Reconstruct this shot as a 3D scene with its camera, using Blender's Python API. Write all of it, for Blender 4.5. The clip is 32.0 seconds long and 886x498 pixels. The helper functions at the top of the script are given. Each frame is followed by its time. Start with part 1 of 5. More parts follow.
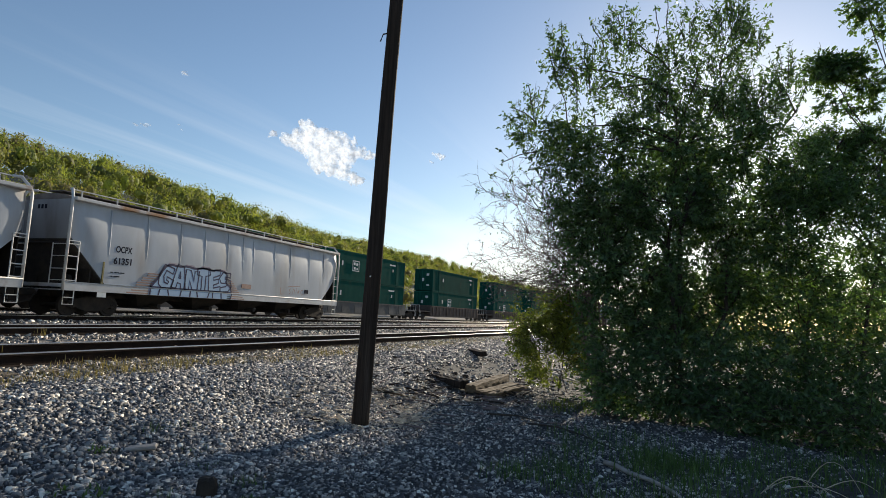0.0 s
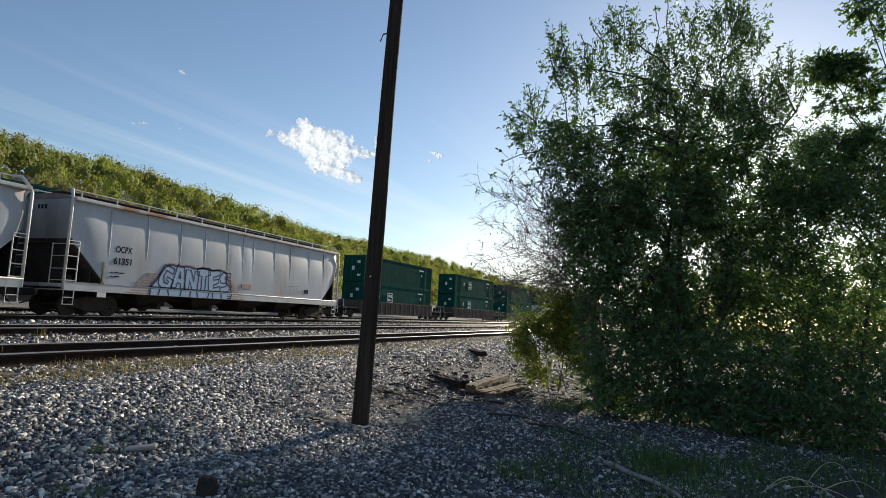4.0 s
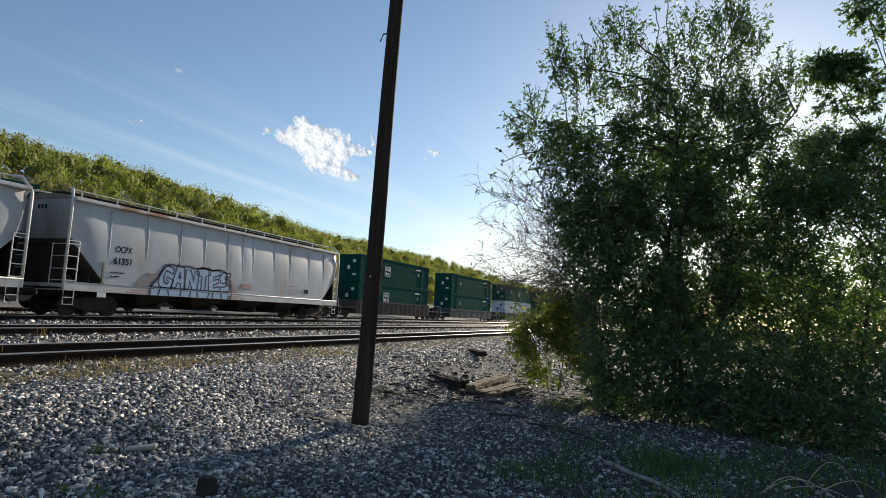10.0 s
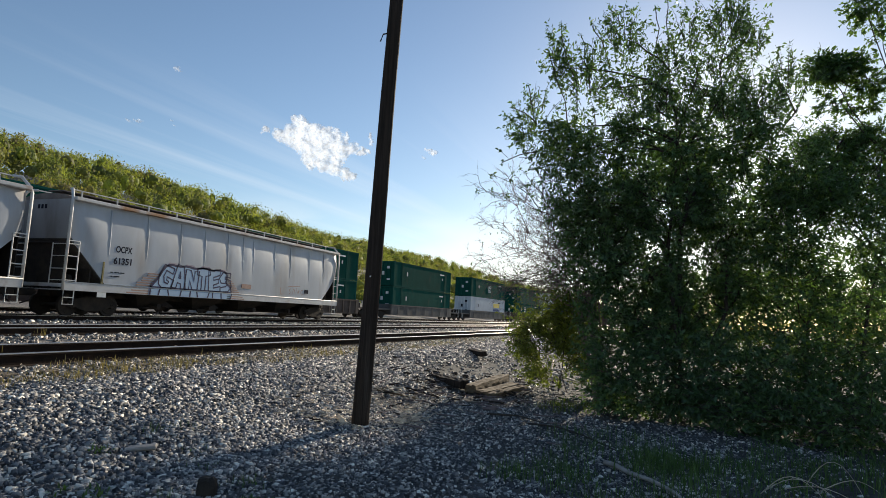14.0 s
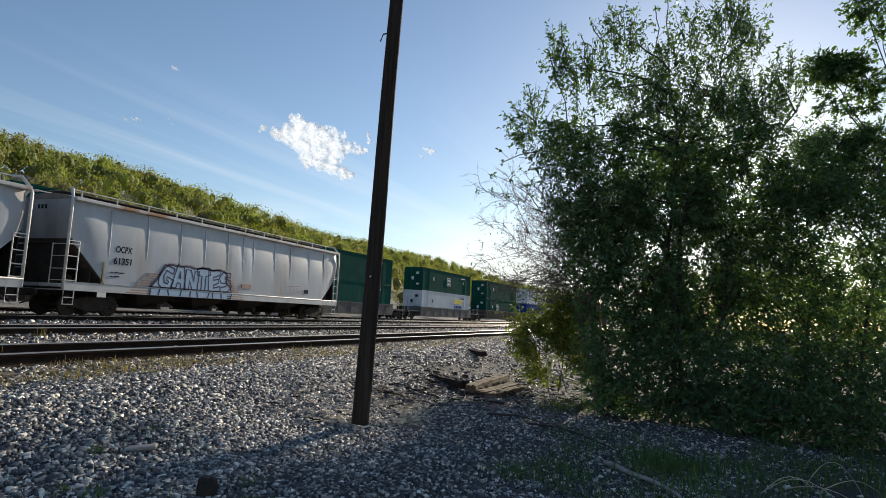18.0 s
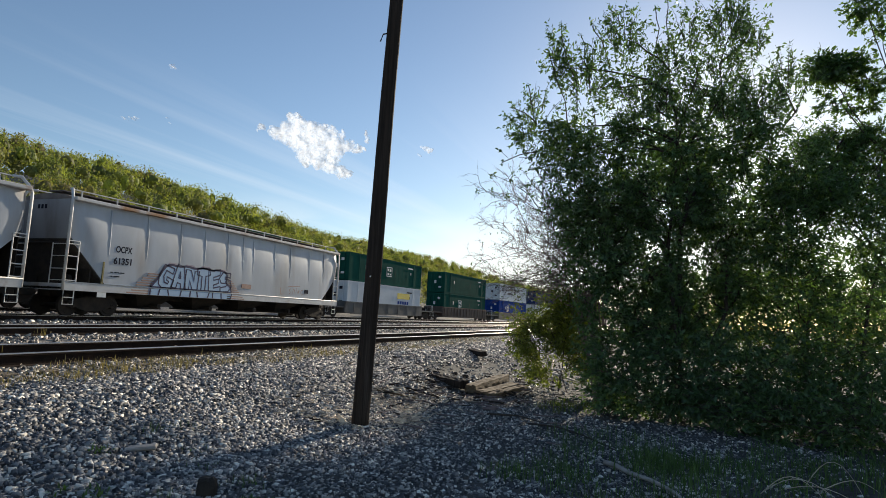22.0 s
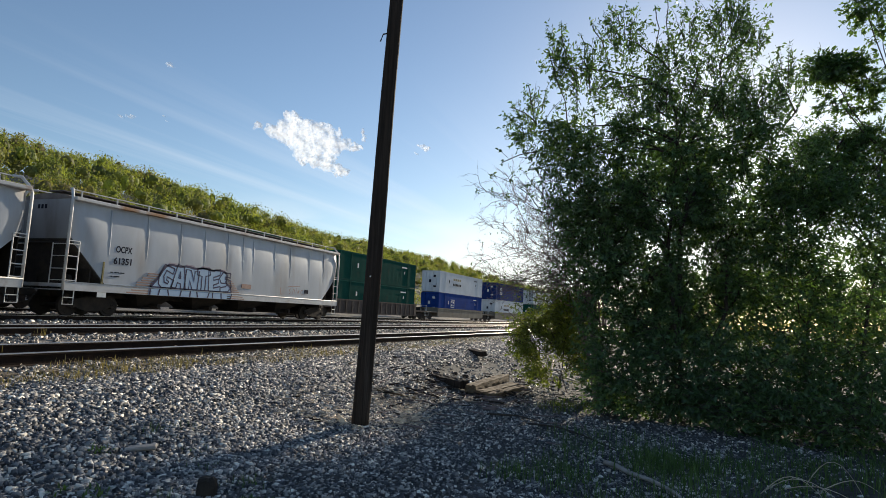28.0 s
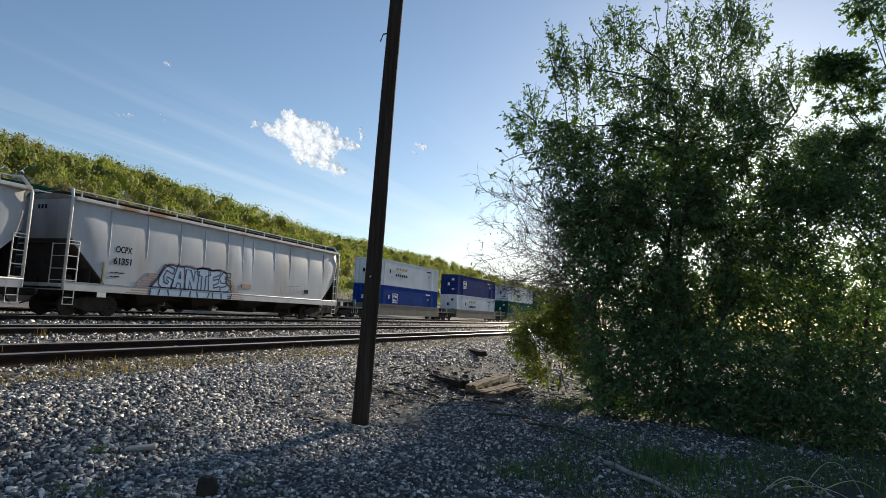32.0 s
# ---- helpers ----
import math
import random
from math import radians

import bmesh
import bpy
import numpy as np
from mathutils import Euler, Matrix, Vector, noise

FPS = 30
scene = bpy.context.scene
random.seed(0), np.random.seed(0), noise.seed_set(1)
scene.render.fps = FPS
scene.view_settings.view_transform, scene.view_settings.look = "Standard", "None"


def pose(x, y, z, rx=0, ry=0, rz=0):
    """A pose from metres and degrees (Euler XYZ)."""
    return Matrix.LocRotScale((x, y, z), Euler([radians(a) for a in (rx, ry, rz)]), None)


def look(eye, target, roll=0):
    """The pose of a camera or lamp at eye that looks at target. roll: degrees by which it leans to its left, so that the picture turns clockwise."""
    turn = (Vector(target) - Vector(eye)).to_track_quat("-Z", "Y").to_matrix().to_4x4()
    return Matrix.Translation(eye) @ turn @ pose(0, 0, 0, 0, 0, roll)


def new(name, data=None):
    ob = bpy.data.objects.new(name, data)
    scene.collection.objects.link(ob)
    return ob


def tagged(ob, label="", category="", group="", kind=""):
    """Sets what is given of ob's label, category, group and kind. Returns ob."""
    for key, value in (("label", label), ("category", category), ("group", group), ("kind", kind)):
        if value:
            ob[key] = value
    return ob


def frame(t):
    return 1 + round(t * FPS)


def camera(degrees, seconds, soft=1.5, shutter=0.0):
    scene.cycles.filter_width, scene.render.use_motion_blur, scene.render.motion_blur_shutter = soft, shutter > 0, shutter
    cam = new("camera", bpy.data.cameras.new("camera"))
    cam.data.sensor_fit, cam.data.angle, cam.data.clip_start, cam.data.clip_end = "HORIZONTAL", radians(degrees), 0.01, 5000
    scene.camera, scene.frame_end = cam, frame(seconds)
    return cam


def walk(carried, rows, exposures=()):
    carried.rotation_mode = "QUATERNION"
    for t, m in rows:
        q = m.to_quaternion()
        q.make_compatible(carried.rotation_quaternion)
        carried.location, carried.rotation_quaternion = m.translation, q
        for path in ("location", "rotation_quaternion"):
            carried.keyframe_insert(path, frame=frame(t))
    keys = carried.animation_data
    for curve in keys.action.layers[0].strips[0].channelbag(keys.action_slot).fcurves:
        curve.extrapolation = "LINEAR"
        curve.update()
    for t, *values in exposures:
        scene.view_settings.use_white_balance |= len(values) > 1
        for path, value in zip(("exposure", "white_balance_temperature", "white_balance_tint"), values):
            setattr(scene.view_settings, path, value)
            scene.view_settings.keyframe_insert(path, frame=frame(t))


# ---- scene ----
# z = 0 is the top of the rails; +y runs along the tracks, +x away from them
EYE = (0.0, 0.0, 0.825)
cam = camera(73.49, 32.0, soft=0.35)
STAND = look(EYE, (EYE[0] - 0.36311, EYE[1] + 0.92544, EYE[2] + 0.10821), 2.917)
walk(cam, [(0.0, STAND), (32.0, STAND)], [(0.0, 0.3, 6750, 10), (32.0, 0.3, 6750, 10)])

# ---- world, sun, exposure ----
SUN_AZ, SUN_EL = 4.4, 16.6


def make_world():
    w = bpy.data.worlds.new("sky")
    scene.world = w
    w.use_nodes = True
    nt = w.node_tree
    n, l = nt.nodes, nt.links
    bg = n["Background"]
    sky = n.new("ShaderNodeTexSky")
    sky.sky_type, sky.sun_disc = "NISHITA", False
    sky.sun_elevation, sky.sun_rotation = radians(SUN_EL), radians(SUN_AZ)
    sky.air_density, sky.dust_density, sky.ozone_density, sky.altitude = 1.0, 0.3, 2.6, 200
    geo = n.new("ShaderNodeTexCoord")
    sep = n.new("ShaderNodeSeparateXYZ")
    l.new(geo.outputs["Generated"], sep.inputs[0])
    zc = n.new("ShaderNodeMath"); zc.operation = "MAXIMUM"; zc.inputs[1].default_value = 0.03
    l.new(sep.outputs["Z"], zc.inputs[0])
    px = n.new("ShaderNodeMath"); px.operation = "DIVIDE"
    py = n.new("ShaderNodeMath"); py.operation = "DIVIDE"
    l.new(sep.outputs["X"], px.inputs[0]); l.new(zc.outputs[0], px.inputs[1])
    l.new(sep.outputs["Y"], py.inputs[0]); l.new(zc.outputs[0], py.inputs[1])
    com = n.new("ShaderNodeCombineXYZ")
    l.new(px.outputs[0], com.inputs["X"]); l.new(py.outputs[0], com.inputs["Y"])
    mp = n.new("ShaderNodeMapping")
    mp.inputs["Scale"].default_value = (1.7, 0.10, 1.0)
    mp.inputs["Rotation"].default_value = (0, 0, radians(8))
    mp.inputs["Location"].default_value = (3.1, 0.4, 0)
    l.new(com.outputs[0], mp.inputs["Vector"])
    no = n.new("ShaderNodeTexNoise")
    no.inputs["Scale"].default_value, no.inputs["Detail"].default_value, no.inputs["Roughness"].default_value = 1.0, 7, 0.55
    l.new(mp.outputs[0], no.inputs["Vector"])
    ramp = n.new("ShaderNodeValToRGB")
    ramp.color_ramp.elements[0].position, ramp.color_ramp.elements[1].position = 0.48, 0.70
    ramp.color_ramp.elements[1].color = (0.34, 0.34, 0.34, 1)
    l.new(no.outputs["Fac"], ramp.inputs["Fac"])
    low = n.new("ShaderNodeMapRange")
    low.interpolation_type = "SMOOTHSTEP"
    low.inputs["From Min"].default_value, low.inputs["From Max"].default_value = 0.20, 0.40
    low.inputs["To Min"].default_value, low.inputs["To Max"].default_value = 0.62, 0.0
    l.new(sep.outputs["Z"], low.inputs["Value"])
    thin = n.new("ShaderNodeMath"); thin.operation = "MULTIPLY"
    l.new(ramp.outputs["Color"], thin.inputs[0]); l.new(low.outputs[0], thin.inputs[1])
    # hazy cloud bank along the horizon
    bank = n.new("ShaderNodeTexNoise")
    bm_ = n.new("ShaderNodeMapping")
    bm_.inputs["Scale"].default_value = (3.0, 3.0, 11.0)
    l.new(geo.outputs["Generated"], bm_.inputs["Vector"]); l.new(bm_.outputs[0], bank.inputs["Vector"])
    bank.inputs["Scale"].default_value, bank.inputs["Detail"].default_value = 1.3, 6
    br = n.new("ShaderNodeMapRange")
    br.inputs["From Min"].default_value, br.inputs["From Max"].default_value = 0.38, 0.62
    l.new(bank.outputs["Fac"], br.inputs["Value"])
    bz = n.new("ShaderNodeMapRange")
    bz.interpolation_type = "SMOOTHSTEP"
    bz.inputs["From Min"].default_value, bz.inputs["From Max"].default_value = 0.07, 0.20
    bz.inputs["To Min"].default_value, bz.inputs["To Max"].default_value = 0.75, 0.0
    l.new(sep.outputs["Z"], bz.inputs["Value"])
    bf = n.new("ShaderNodeMath"); bf.operation = "MULTIPLY"
    l.new(br.outputs[0], bf.inputs[0]); l.new(bz.outputs[0], bf.inputs[1])
    both = n.new("ShaderNodeMath"); both.operation = "MAXIMUM"
    l.new(bf.outputs[0], both.inputs[0]); l.new(thin.outputs[0], both.inputs[1])
    mix = n.new("ShaderNodeMixRGB")
    mix.inputs["Color2"].default_value = (7.6, 7.9, 8.3, 1)
    l.new(both.outputs[0], mix.inputs["Fac"])
    l.new(sky.outputs["Color"], mix.inputs["Color1"])
    l.new(mix.outputs["Color"], bg.inputs["Color"])
    bg.inputs["Strength"].default_value = 0.113


make_world()
sun = new("sun", bpy.data.lights.new("sun", "SUN"))
sun.data.energy, sun.data.angle, sun.data.color = 5.0, radians(0.6), (1.0, 0.90, 0.74)
SUN_DIR = Vector((math.sin(radians(SUN_AZ)) * math.cos(radians(SUN_EL)), math.cos(radians(SUN_AZ)) * math.cos(radians(SUN_EL)), math.sin(radians(SUN_EL))))
sun.matrix_world = look(SUN_DIR * 60, (0, 0, 0))


# ---- materials ----
def material(name, base, second=None, scale=6.0, rough=0.7, metal=0.0, bump=0.0, bump_scale=40.0, spec=0.4, island=0.0, objrand=0.0,
             third=None, third_scale=1.0, third_at=(0.55, 0.7), stretch=(1, 1, 1), translucent=0.0):
    m = bpy.data.materials.new(name)
    m.use_nodes = True
    nt = m.node_tree
    n, l = nt.nodes, nt.links
    b = n["Principled BSDF"]
    b.inputs["Roughness"].default_value, b.inputs["Metallic"].default_value = rough, metal
    b.inputs["Specular IOR Level"].default_value = spec
    tc = n.new("ShaderNodeTexCoord")
    mp = n.new("ShaderNodeMapping")
    mp.inputs["Scale"].default_value = stretch
    l.new(tc.outputs["Object"], mp.inputs["Vector"])
    col = n.new("ShaderNodeMixRGB")
    col.inputs["Color1"].default_value = (*base, 1)
    col.inputs["Color2"].default_value = (*(second or [c * 0.75 for c in base]), 1)
    no = n.new("ShaderNodeTexNoise")
    no.inputs["Scale"].default_value, no.inputs["Detail"].default_value = scale, 6
    no.inputs["Roughness"].default_value = 0.6
    l.new(mp.outputs[0], no.inputs["Vector"])
    rp = n.new("ShaderNodeValToRGB")
    rp.color_ramp.elements[0].position, rp.color_ramp.elements[1].position = 0.35, 0.65
    l.new(no.outputs["Fac"], rp.inputs["Fac"])
    l.new(rp.outputs["Color"], col.inputs["Fac"])
    out = col.outputs["Color"]
    if third:
        n3 = n.new("ShaderNodeTexNoise")
        n3.inputs["Scale"].default_value, n3.inputs["Detail"].default_value = third_scale, 8
        l.new(mp.outputs[0], n3.inputs["Vector"])
        r3 = n.new("ShaderNodeValToRGB")
        r3.color_ramp.elements[0].position, r3.color_ramp.elements[1].position = third_at
        l.new(n3.outputs["Fac"], r3.inputs["Fac"])
        m3 = n.new("ShaderNodeMixRGB")
        m3.inputs["Color2"].default_value = (*third, 1)
        l.new(out, m3.inputs["Color1"]); l.new(r3.outputs["Color"], m3.inputs["Fac"])
        out = m3.outputs["Color"]
    if island or objrand:
        hv = n.new("ShaderNodeHueSaturation")
        mr = n.new("ShaderNodeMapRange")
        amount = island or objrand
        mr.inputs["To Min"].default_value, mr.inputs["To Max"].default_value = 1 - amount, 1 + amount
        if island:
            g = n.new("ShaderNodeNewGeometry")
            l.new(g.outputs["Random Per Island"], mr.inputs["Value"])
        else:
            g = n.new("ShaderNodeObjectInfo")
            l.new(g.outputs["Random"], mr.inputs["Value"])
        l.new(mr.outputs[0], hv.inputs["Value"])
        l.new(out, hv.inputs["Color"])
        out = hv.outputs["Color"]
    l.new(out, b.inputs["Base Color"])
    if bump:
        nb = n.new("ShaderNodeTexNoise")
        nb.inputs["Scale"].default_value, nb.inputs["Detail"].default_value = bump_scale, 5
        l.new(mp.outputs[0], nb.inputs["Vector"])
        bp = n.new("ShaderNodeBump")
        bp.inputs["Strength"].default_value, bp.inputs["Distance"].default_value = bump, 0.02
        l.new(nb.outputs["Fac"], bp.inputs["Height"])
        l.new(bp.outputs["Normal"], b.inputs["Normal"])
    if translucent:
        tr = n.new("ShaderNodeBsdfTranslucent")
        tint = n.new("ShaderNodeMixRGB")
        tint.blend_type = "MULTIPLY"; tint.inputs["Fac"].default_value = 1.0
        tint.inputs["Color2"].default_value = (1.55, 1.6, 0.55, 1)
        l.new(out, tint.inputs["Color1"]); l.new(tint.outputs[0], tr.inputs["Color"])
        mx = n.new("ShaderNodeMixShader")
        mx.inputs["Fac"].default_value = translucent
        l.new(b.outputs[0], mx.inputs[1]); l.new(tr.outputs[0], mx.inputs[2])
        l.new(mx.outputs[0], n["Material Output"].inputs["Surface"])
    return m


M = {}
M["stone"] = material("ballast_stone", (0.40, 0.402, 0.40), (0.235, 0.24, 0.245), 7.0, 0.62, bump=0.3, bump_scale=60, spec=0.4)


def vary_stones(m):
    """Mostly dark stones, some grey, a few pale."""
    n, l = m.node_tree.nodes, m.node_tree.links
    b = n["Principled BSDF"]
    src = b.inputs["Base Color"].links[0].from_socket
    g, r, mul = n.new("ShaderNodeNewGeometry"), n.new("ShaderNodeValToRGB"), n.new("ShaderNodeMixRGB")
    l.new(g.outputs["Random Per Island"], r.inputs["Fac"])
    e = r.color_ramp.elements
    e[0].position, e[0].color = 0.0, (0.08, 0.08, 0.09, 1)
    e[1].position, e[1].color = 1.0, (3.2, 2.95, 2.6, 1)
    k = e.new(0.5); k.color = (0.45, 0.45, 0.47, 1)
    k = e.new(0.82); k.color = (1.5, 1.36, 1.2, 1)
    mul.blend_type = "MULTIPLY"; mul.inputs["Fac"].default_value = 1.0
    l.new(src, mul.inputs["Color1"]); l.new(r.outputs["Color"], mul.inputs["Color2"])
    l.new(mul.outputs["Color"], b.inputs["Base Color"])


vary_stones(M["stone"])
M["stone_dust"] = material("dusty_stone", (0.42, 0.385, 0.34), (0.28, 0.255, 0.225), 5.0, 0.6, bump=0.3, bump_scale=60)
vary_stones(M["stone_dust"])
M["soil"] = material("soil", (0.052, 0.048, 0.044), (0.088, 0.081, 0.073), 0.9, 0.95, bump=1.0, bump_scale=22, third=(0.04, 0.036, 0.032), third_scale=3.0)


def dusty_beyond(m, x0, x1):
    """Paler crushed stone and dust over the track beds, past x1."""
    n, l = m.node_tree.nodes, m.node_tree.links
    b = n["Principled BSDF"]
    src = b.inputs["Base Color"].links[0].from_socket
    tc, sep, mr = n.new("ShaderNodeTexCoord"), n.new("ShaderNodeSeparateXYZ"), n.new("ShaderNodeMapRange")
    fine, ramp, mix = n.new("ShaderNodeTexNoise"), n.new("ShaderNodeValToRGB"), n.new("ShaderNodeMixRGB")
    l.new(tc.outputs["Object"], sep.inputs[0]); l.new(sep.outputs["X"], mr.inputs["Value"])
    mr.inputs["From Min"].default_value, mr.inputs["From Max"].default_value = x0, x1
    fine.inputs["Scale"].default_value, fine.inputs["Detail"].default_value = 9.0, 6
    l.new(tc.outputs["Object"], fine.inputs["Vector"]); l.new(fine.outputs["Fac"], ramp.inputs["Fac"])
    e = ramp.color_ramp.elements
    e[0].position, e[0].color = 0.35, (0.10, 0.09, 0.08, 1)
    e[1].position, e[1].color = 0.68, (0.34, 0.30, 0.26, 1)
    l.new(mr.outputs[0], mix.inputs["Fac"]); l.new(src, mix.inputs["Color1"]); l.new(ramp.outputs["Color"], mix.inputs["Color2"])
    l.new(mix.outputs["Color"], b.inputs["Base Color"])


dusty_beyond(M["soil"], -7.6, -8.8)
M["rail_side"] = material("rail_rust", (0.032, 0.020, 0.015), (0.018, 0.013, 0.011), 5, 0.95, bump=0.3, bump_scale=50, spec=0.12)
M["rail_head"] = material("rail_head", (0.66, 0.62, 0.58), (0.50, 0.46, 0.43), 2.0, 0.34, 0.9, stretch=(4, 0.2, 1))
M["tie"] = material("tie_wood", (0.13, 0.105, 0.082), (0.24, 0.20, 0.155), 3.0, 0.9, bump=0.5, bump_scale=30, stretch=(0.4, 3, 3), objrand=0.25, spec=0.12)
M["old_tie"] = material("weathered_tie", (0.10, 0.064, 0.036), (0.215, 0.145, 0.082), 3.5, 0.9, bump=0.8, bump_scale=26, stretch=(0.25, 4, 4), third=(0.05, 0.04, 0.03), third_scale=3.0)
M["pole"] = material("creosoted_pole", (0.028, 0.020, 0.015), (0.06, 0.042, 0.032), 4.0, 0.8, bump=0.8, bump_scale=14, stretch=(5, 5, 0.22), third=(0.10, 0.075, 0.06), third_scale=2.6, third_at=(0.6, 0.75), spec=0.12)
M["splinter"] = material("split_wood", (0.74, 0.64, 0.50), (0.48, 0.38, 0.28), 6, 0.85, island=0.35)
M["bark"] = material("bark", (0.085, 0.065, 0.05), (0.045, 0.035, 0.028), 7, 0.9, bump=0.6, bump_scale=20, stretch=(3, 3, 0.6))
M["dead_twig"] = material("dead_twig", (0.24, 0.175, 0.165), (0.15, 0.11, 0.105), 4, 0.85, island=0.25)
M["pale_wood"] = material("pale_dead_wood", (0.42, 0.38, 0.34), (0.26, 0.23, 0.20), 5, 0.85)
M["leaf"] = material("leaf_green", (0.100, 0.168, 0.074), (0.064, 0.120, 0.053), 1.3, 0.42, island=0.5, translucent=0.42, spec=0.5)
M["leaf_dark"] = material("leaf_dark", (0.098, 0.162, 0.066), (0.060, 0.115, 0.047), 1.3, 0.42, island=0.5, translucent=0.46, spec=0.5)
M["leaf_yellow"] = material("leaf_yellow_green", (0.15, 0.175, 0.042), (0.095, 0.13, 0.032), 1.5, 0.55, island=0.45, translucent=0.42, spec=0.35)
M["forest"] = material("forest_foliage", (0.25, 0.27, 0.085), (0.14, 0.175, 0.06), 0.13, 0.7, island=0.3, translucent=0.48, third=(0.19, 0.165, 0.08), third_scale=0.06, third_at=(0.50, 0.64))
M["grass"] = material("grass", (0.11, 0.175, 0.06), (0.06, 0.115, 0.035), 3, 0.6, island=0.4, translucent=0.35)
M["dry_grass"] = material("dry_grass", (0.34, 0.27, 0.14), (0.24, 0.19, 0.09), 4, 0.8, island=0.3, translucent=0.25)
# car ends: base colour darker than car_paint for their shade, brown streaks are grime
M["end_paint"] = material("shaded_end_paint", (0.27, 0.275, 0.285), (0.20, 0.20, 0.205), 0.9, 0.6, bump=0.05, bump_scale=5, third=(0.14, 0.12, 0.11), third_scale=1.2, third_at=(0.5, 0.8), stretch=(1, 1, 0.3))
M["car_paint"] = material("hopper_grey_paint", (0.455, 0.485, 0.525), (0.38, 0.40, 0.43), 0.8, 0.5, bump=0.05, bump_scale=5, third=(0.30, 0.25, 0.21), third_scale=0.9, third_at=(0.54, 0.86), stretch=(1, 1, 0.28))
M["car_sill"] = material("sill_white", (0.56, 0.56, 0.56), (0.45, 0.44, 0.425), 1.5, 0.5, third=(0.30, 0.22, 0.17), third_scale=1.4, third_at=(0.62, 0.8))
M["eave"] = material("rusty_eave", (0.62, 0.61, 0.60), (0.52, 0.49, 0.46), 1.1, 0.6, third=(0.36, 0.18, 0.08), third_scale=0.42, third_at=(0.52, 0.62))
M["roof"] = material("car_roof", (0.20, 0.17, 0.15), (0.12, 0.105, 0.10), 2, 0.7, spec=0.12)
M["white_tube"] = material("white_tube", (0.66, 0.65, 0.63), (0.50, 0.48, 0.45), 3, 0.5)
M["under"] = material("underframe_black", (0.028, 0.025, 0.023), (0.05, 0.04, 0.032), 3, 0.8, bump=0.2, spec=0.12)
# much darker than car_paint: the shade under the car ends is put into the colour
M["slope"] = material("slope_sheet_shade", (0.11, 0.10, 0.095), (0.06, 0.055, 0.05), 2, 0.75, spec=0.12)
M["wheel"] = material("wheel_steel", (0.032, 0.027, 0.024), (0.055, 0.043, 0.035), 5, 0.7, 0.1, spec=0.15)
M["decal"] = material("black_stencil", (0.015, 0.018, 0.03), (0.025, 0.025, 0.035), 8, 0.8, spec=0.05)
M["g_blue"] = material("graffiti_pale_blue", (0.40, 0.53, 0.66), (0.33, 0.45, 0.60), 2, 0.5, spec=0.12)
M["g_black"] = material("graffiti_navy", (0.035, 0.035, 0.075), (0.06, 0.05, 0.10), 5, 0.5, spec=0.12)
M["g_rust"] = material("graffiti_brown", (0.30, 0.16, 0.12), (0.40, 0.26, 0.20), 5, 0.6)
M["g_haze"] = material("purple_overspray", (0.25, 0.20, 0.25), (0.33, 0.28, 0.32), 5, 0.6)
M["yellow"] = material("yellow_paint", (0.72, 0.55, 0.06), (0.62, 0.46, 0.05), 3, 0.5)
M["strap"] = material("dull_yellow", (0.30, 0.24, 0.08), (0.16, 0.12, 0.06), 5, 0.6)
M["label_white"] = material("label_white", (0.72, 0.72, 0.70), (0.6, 0.6, 0.58), 4, 0.5)
M["c_green"] = material("container_green", (0.012, 0.088, 0.066), (0.010, 0.068, 0.052), 0.6, 0.85, third=(0.035, 0.08, 0.06), third_scale=0.9, third_at=(0.6, 0.8), objrand=0.18, spec=0.03)
M["c_white"] = material("container_white", (0.68, 0.70, 0.72), (0.58, 0.60, 0.62), 0.6, 0.85, third=(0.45, 0.42, 0.38), third_scale=0.7, third_at=(0.66, 0.85), objrand=0.06, spec=0.03)
M["c_blue"] = material("container_blue", (0.018, 0.060, 0.26), (0.014, 0.045, 0.20), 0.6, 0.85, third=(0.03, 0.06, 0.18), third_scale=0.9, third_at=(0.6, 0.8), spec=0.03)
M["c_navy"] = material("container_navy", (0.022, 0.045, 0.17), (0.018, 0.035, 0.13), 0.6, 0.85, spec=0.03)
M["w_brown"] = material("well_brown", (0.075, 0.056, 0.047), (0.115, 0.09, 0.078), 1.2, 0.7, objrand=0.1, spec=0.12)
M["w_grey"] = material("well_grey", (0.14, 0.135, 0.128), (0.085, 0.078, 0.074), 0.7, 0.65, objrand=0.1, spec=0.12)
M["w_tan"] = material("well_tan", (0.22, 0.19, 0.15), (0.165, 0.135, 0.105), 0.7, 0.65, objrand=0.1, spec=0.12)


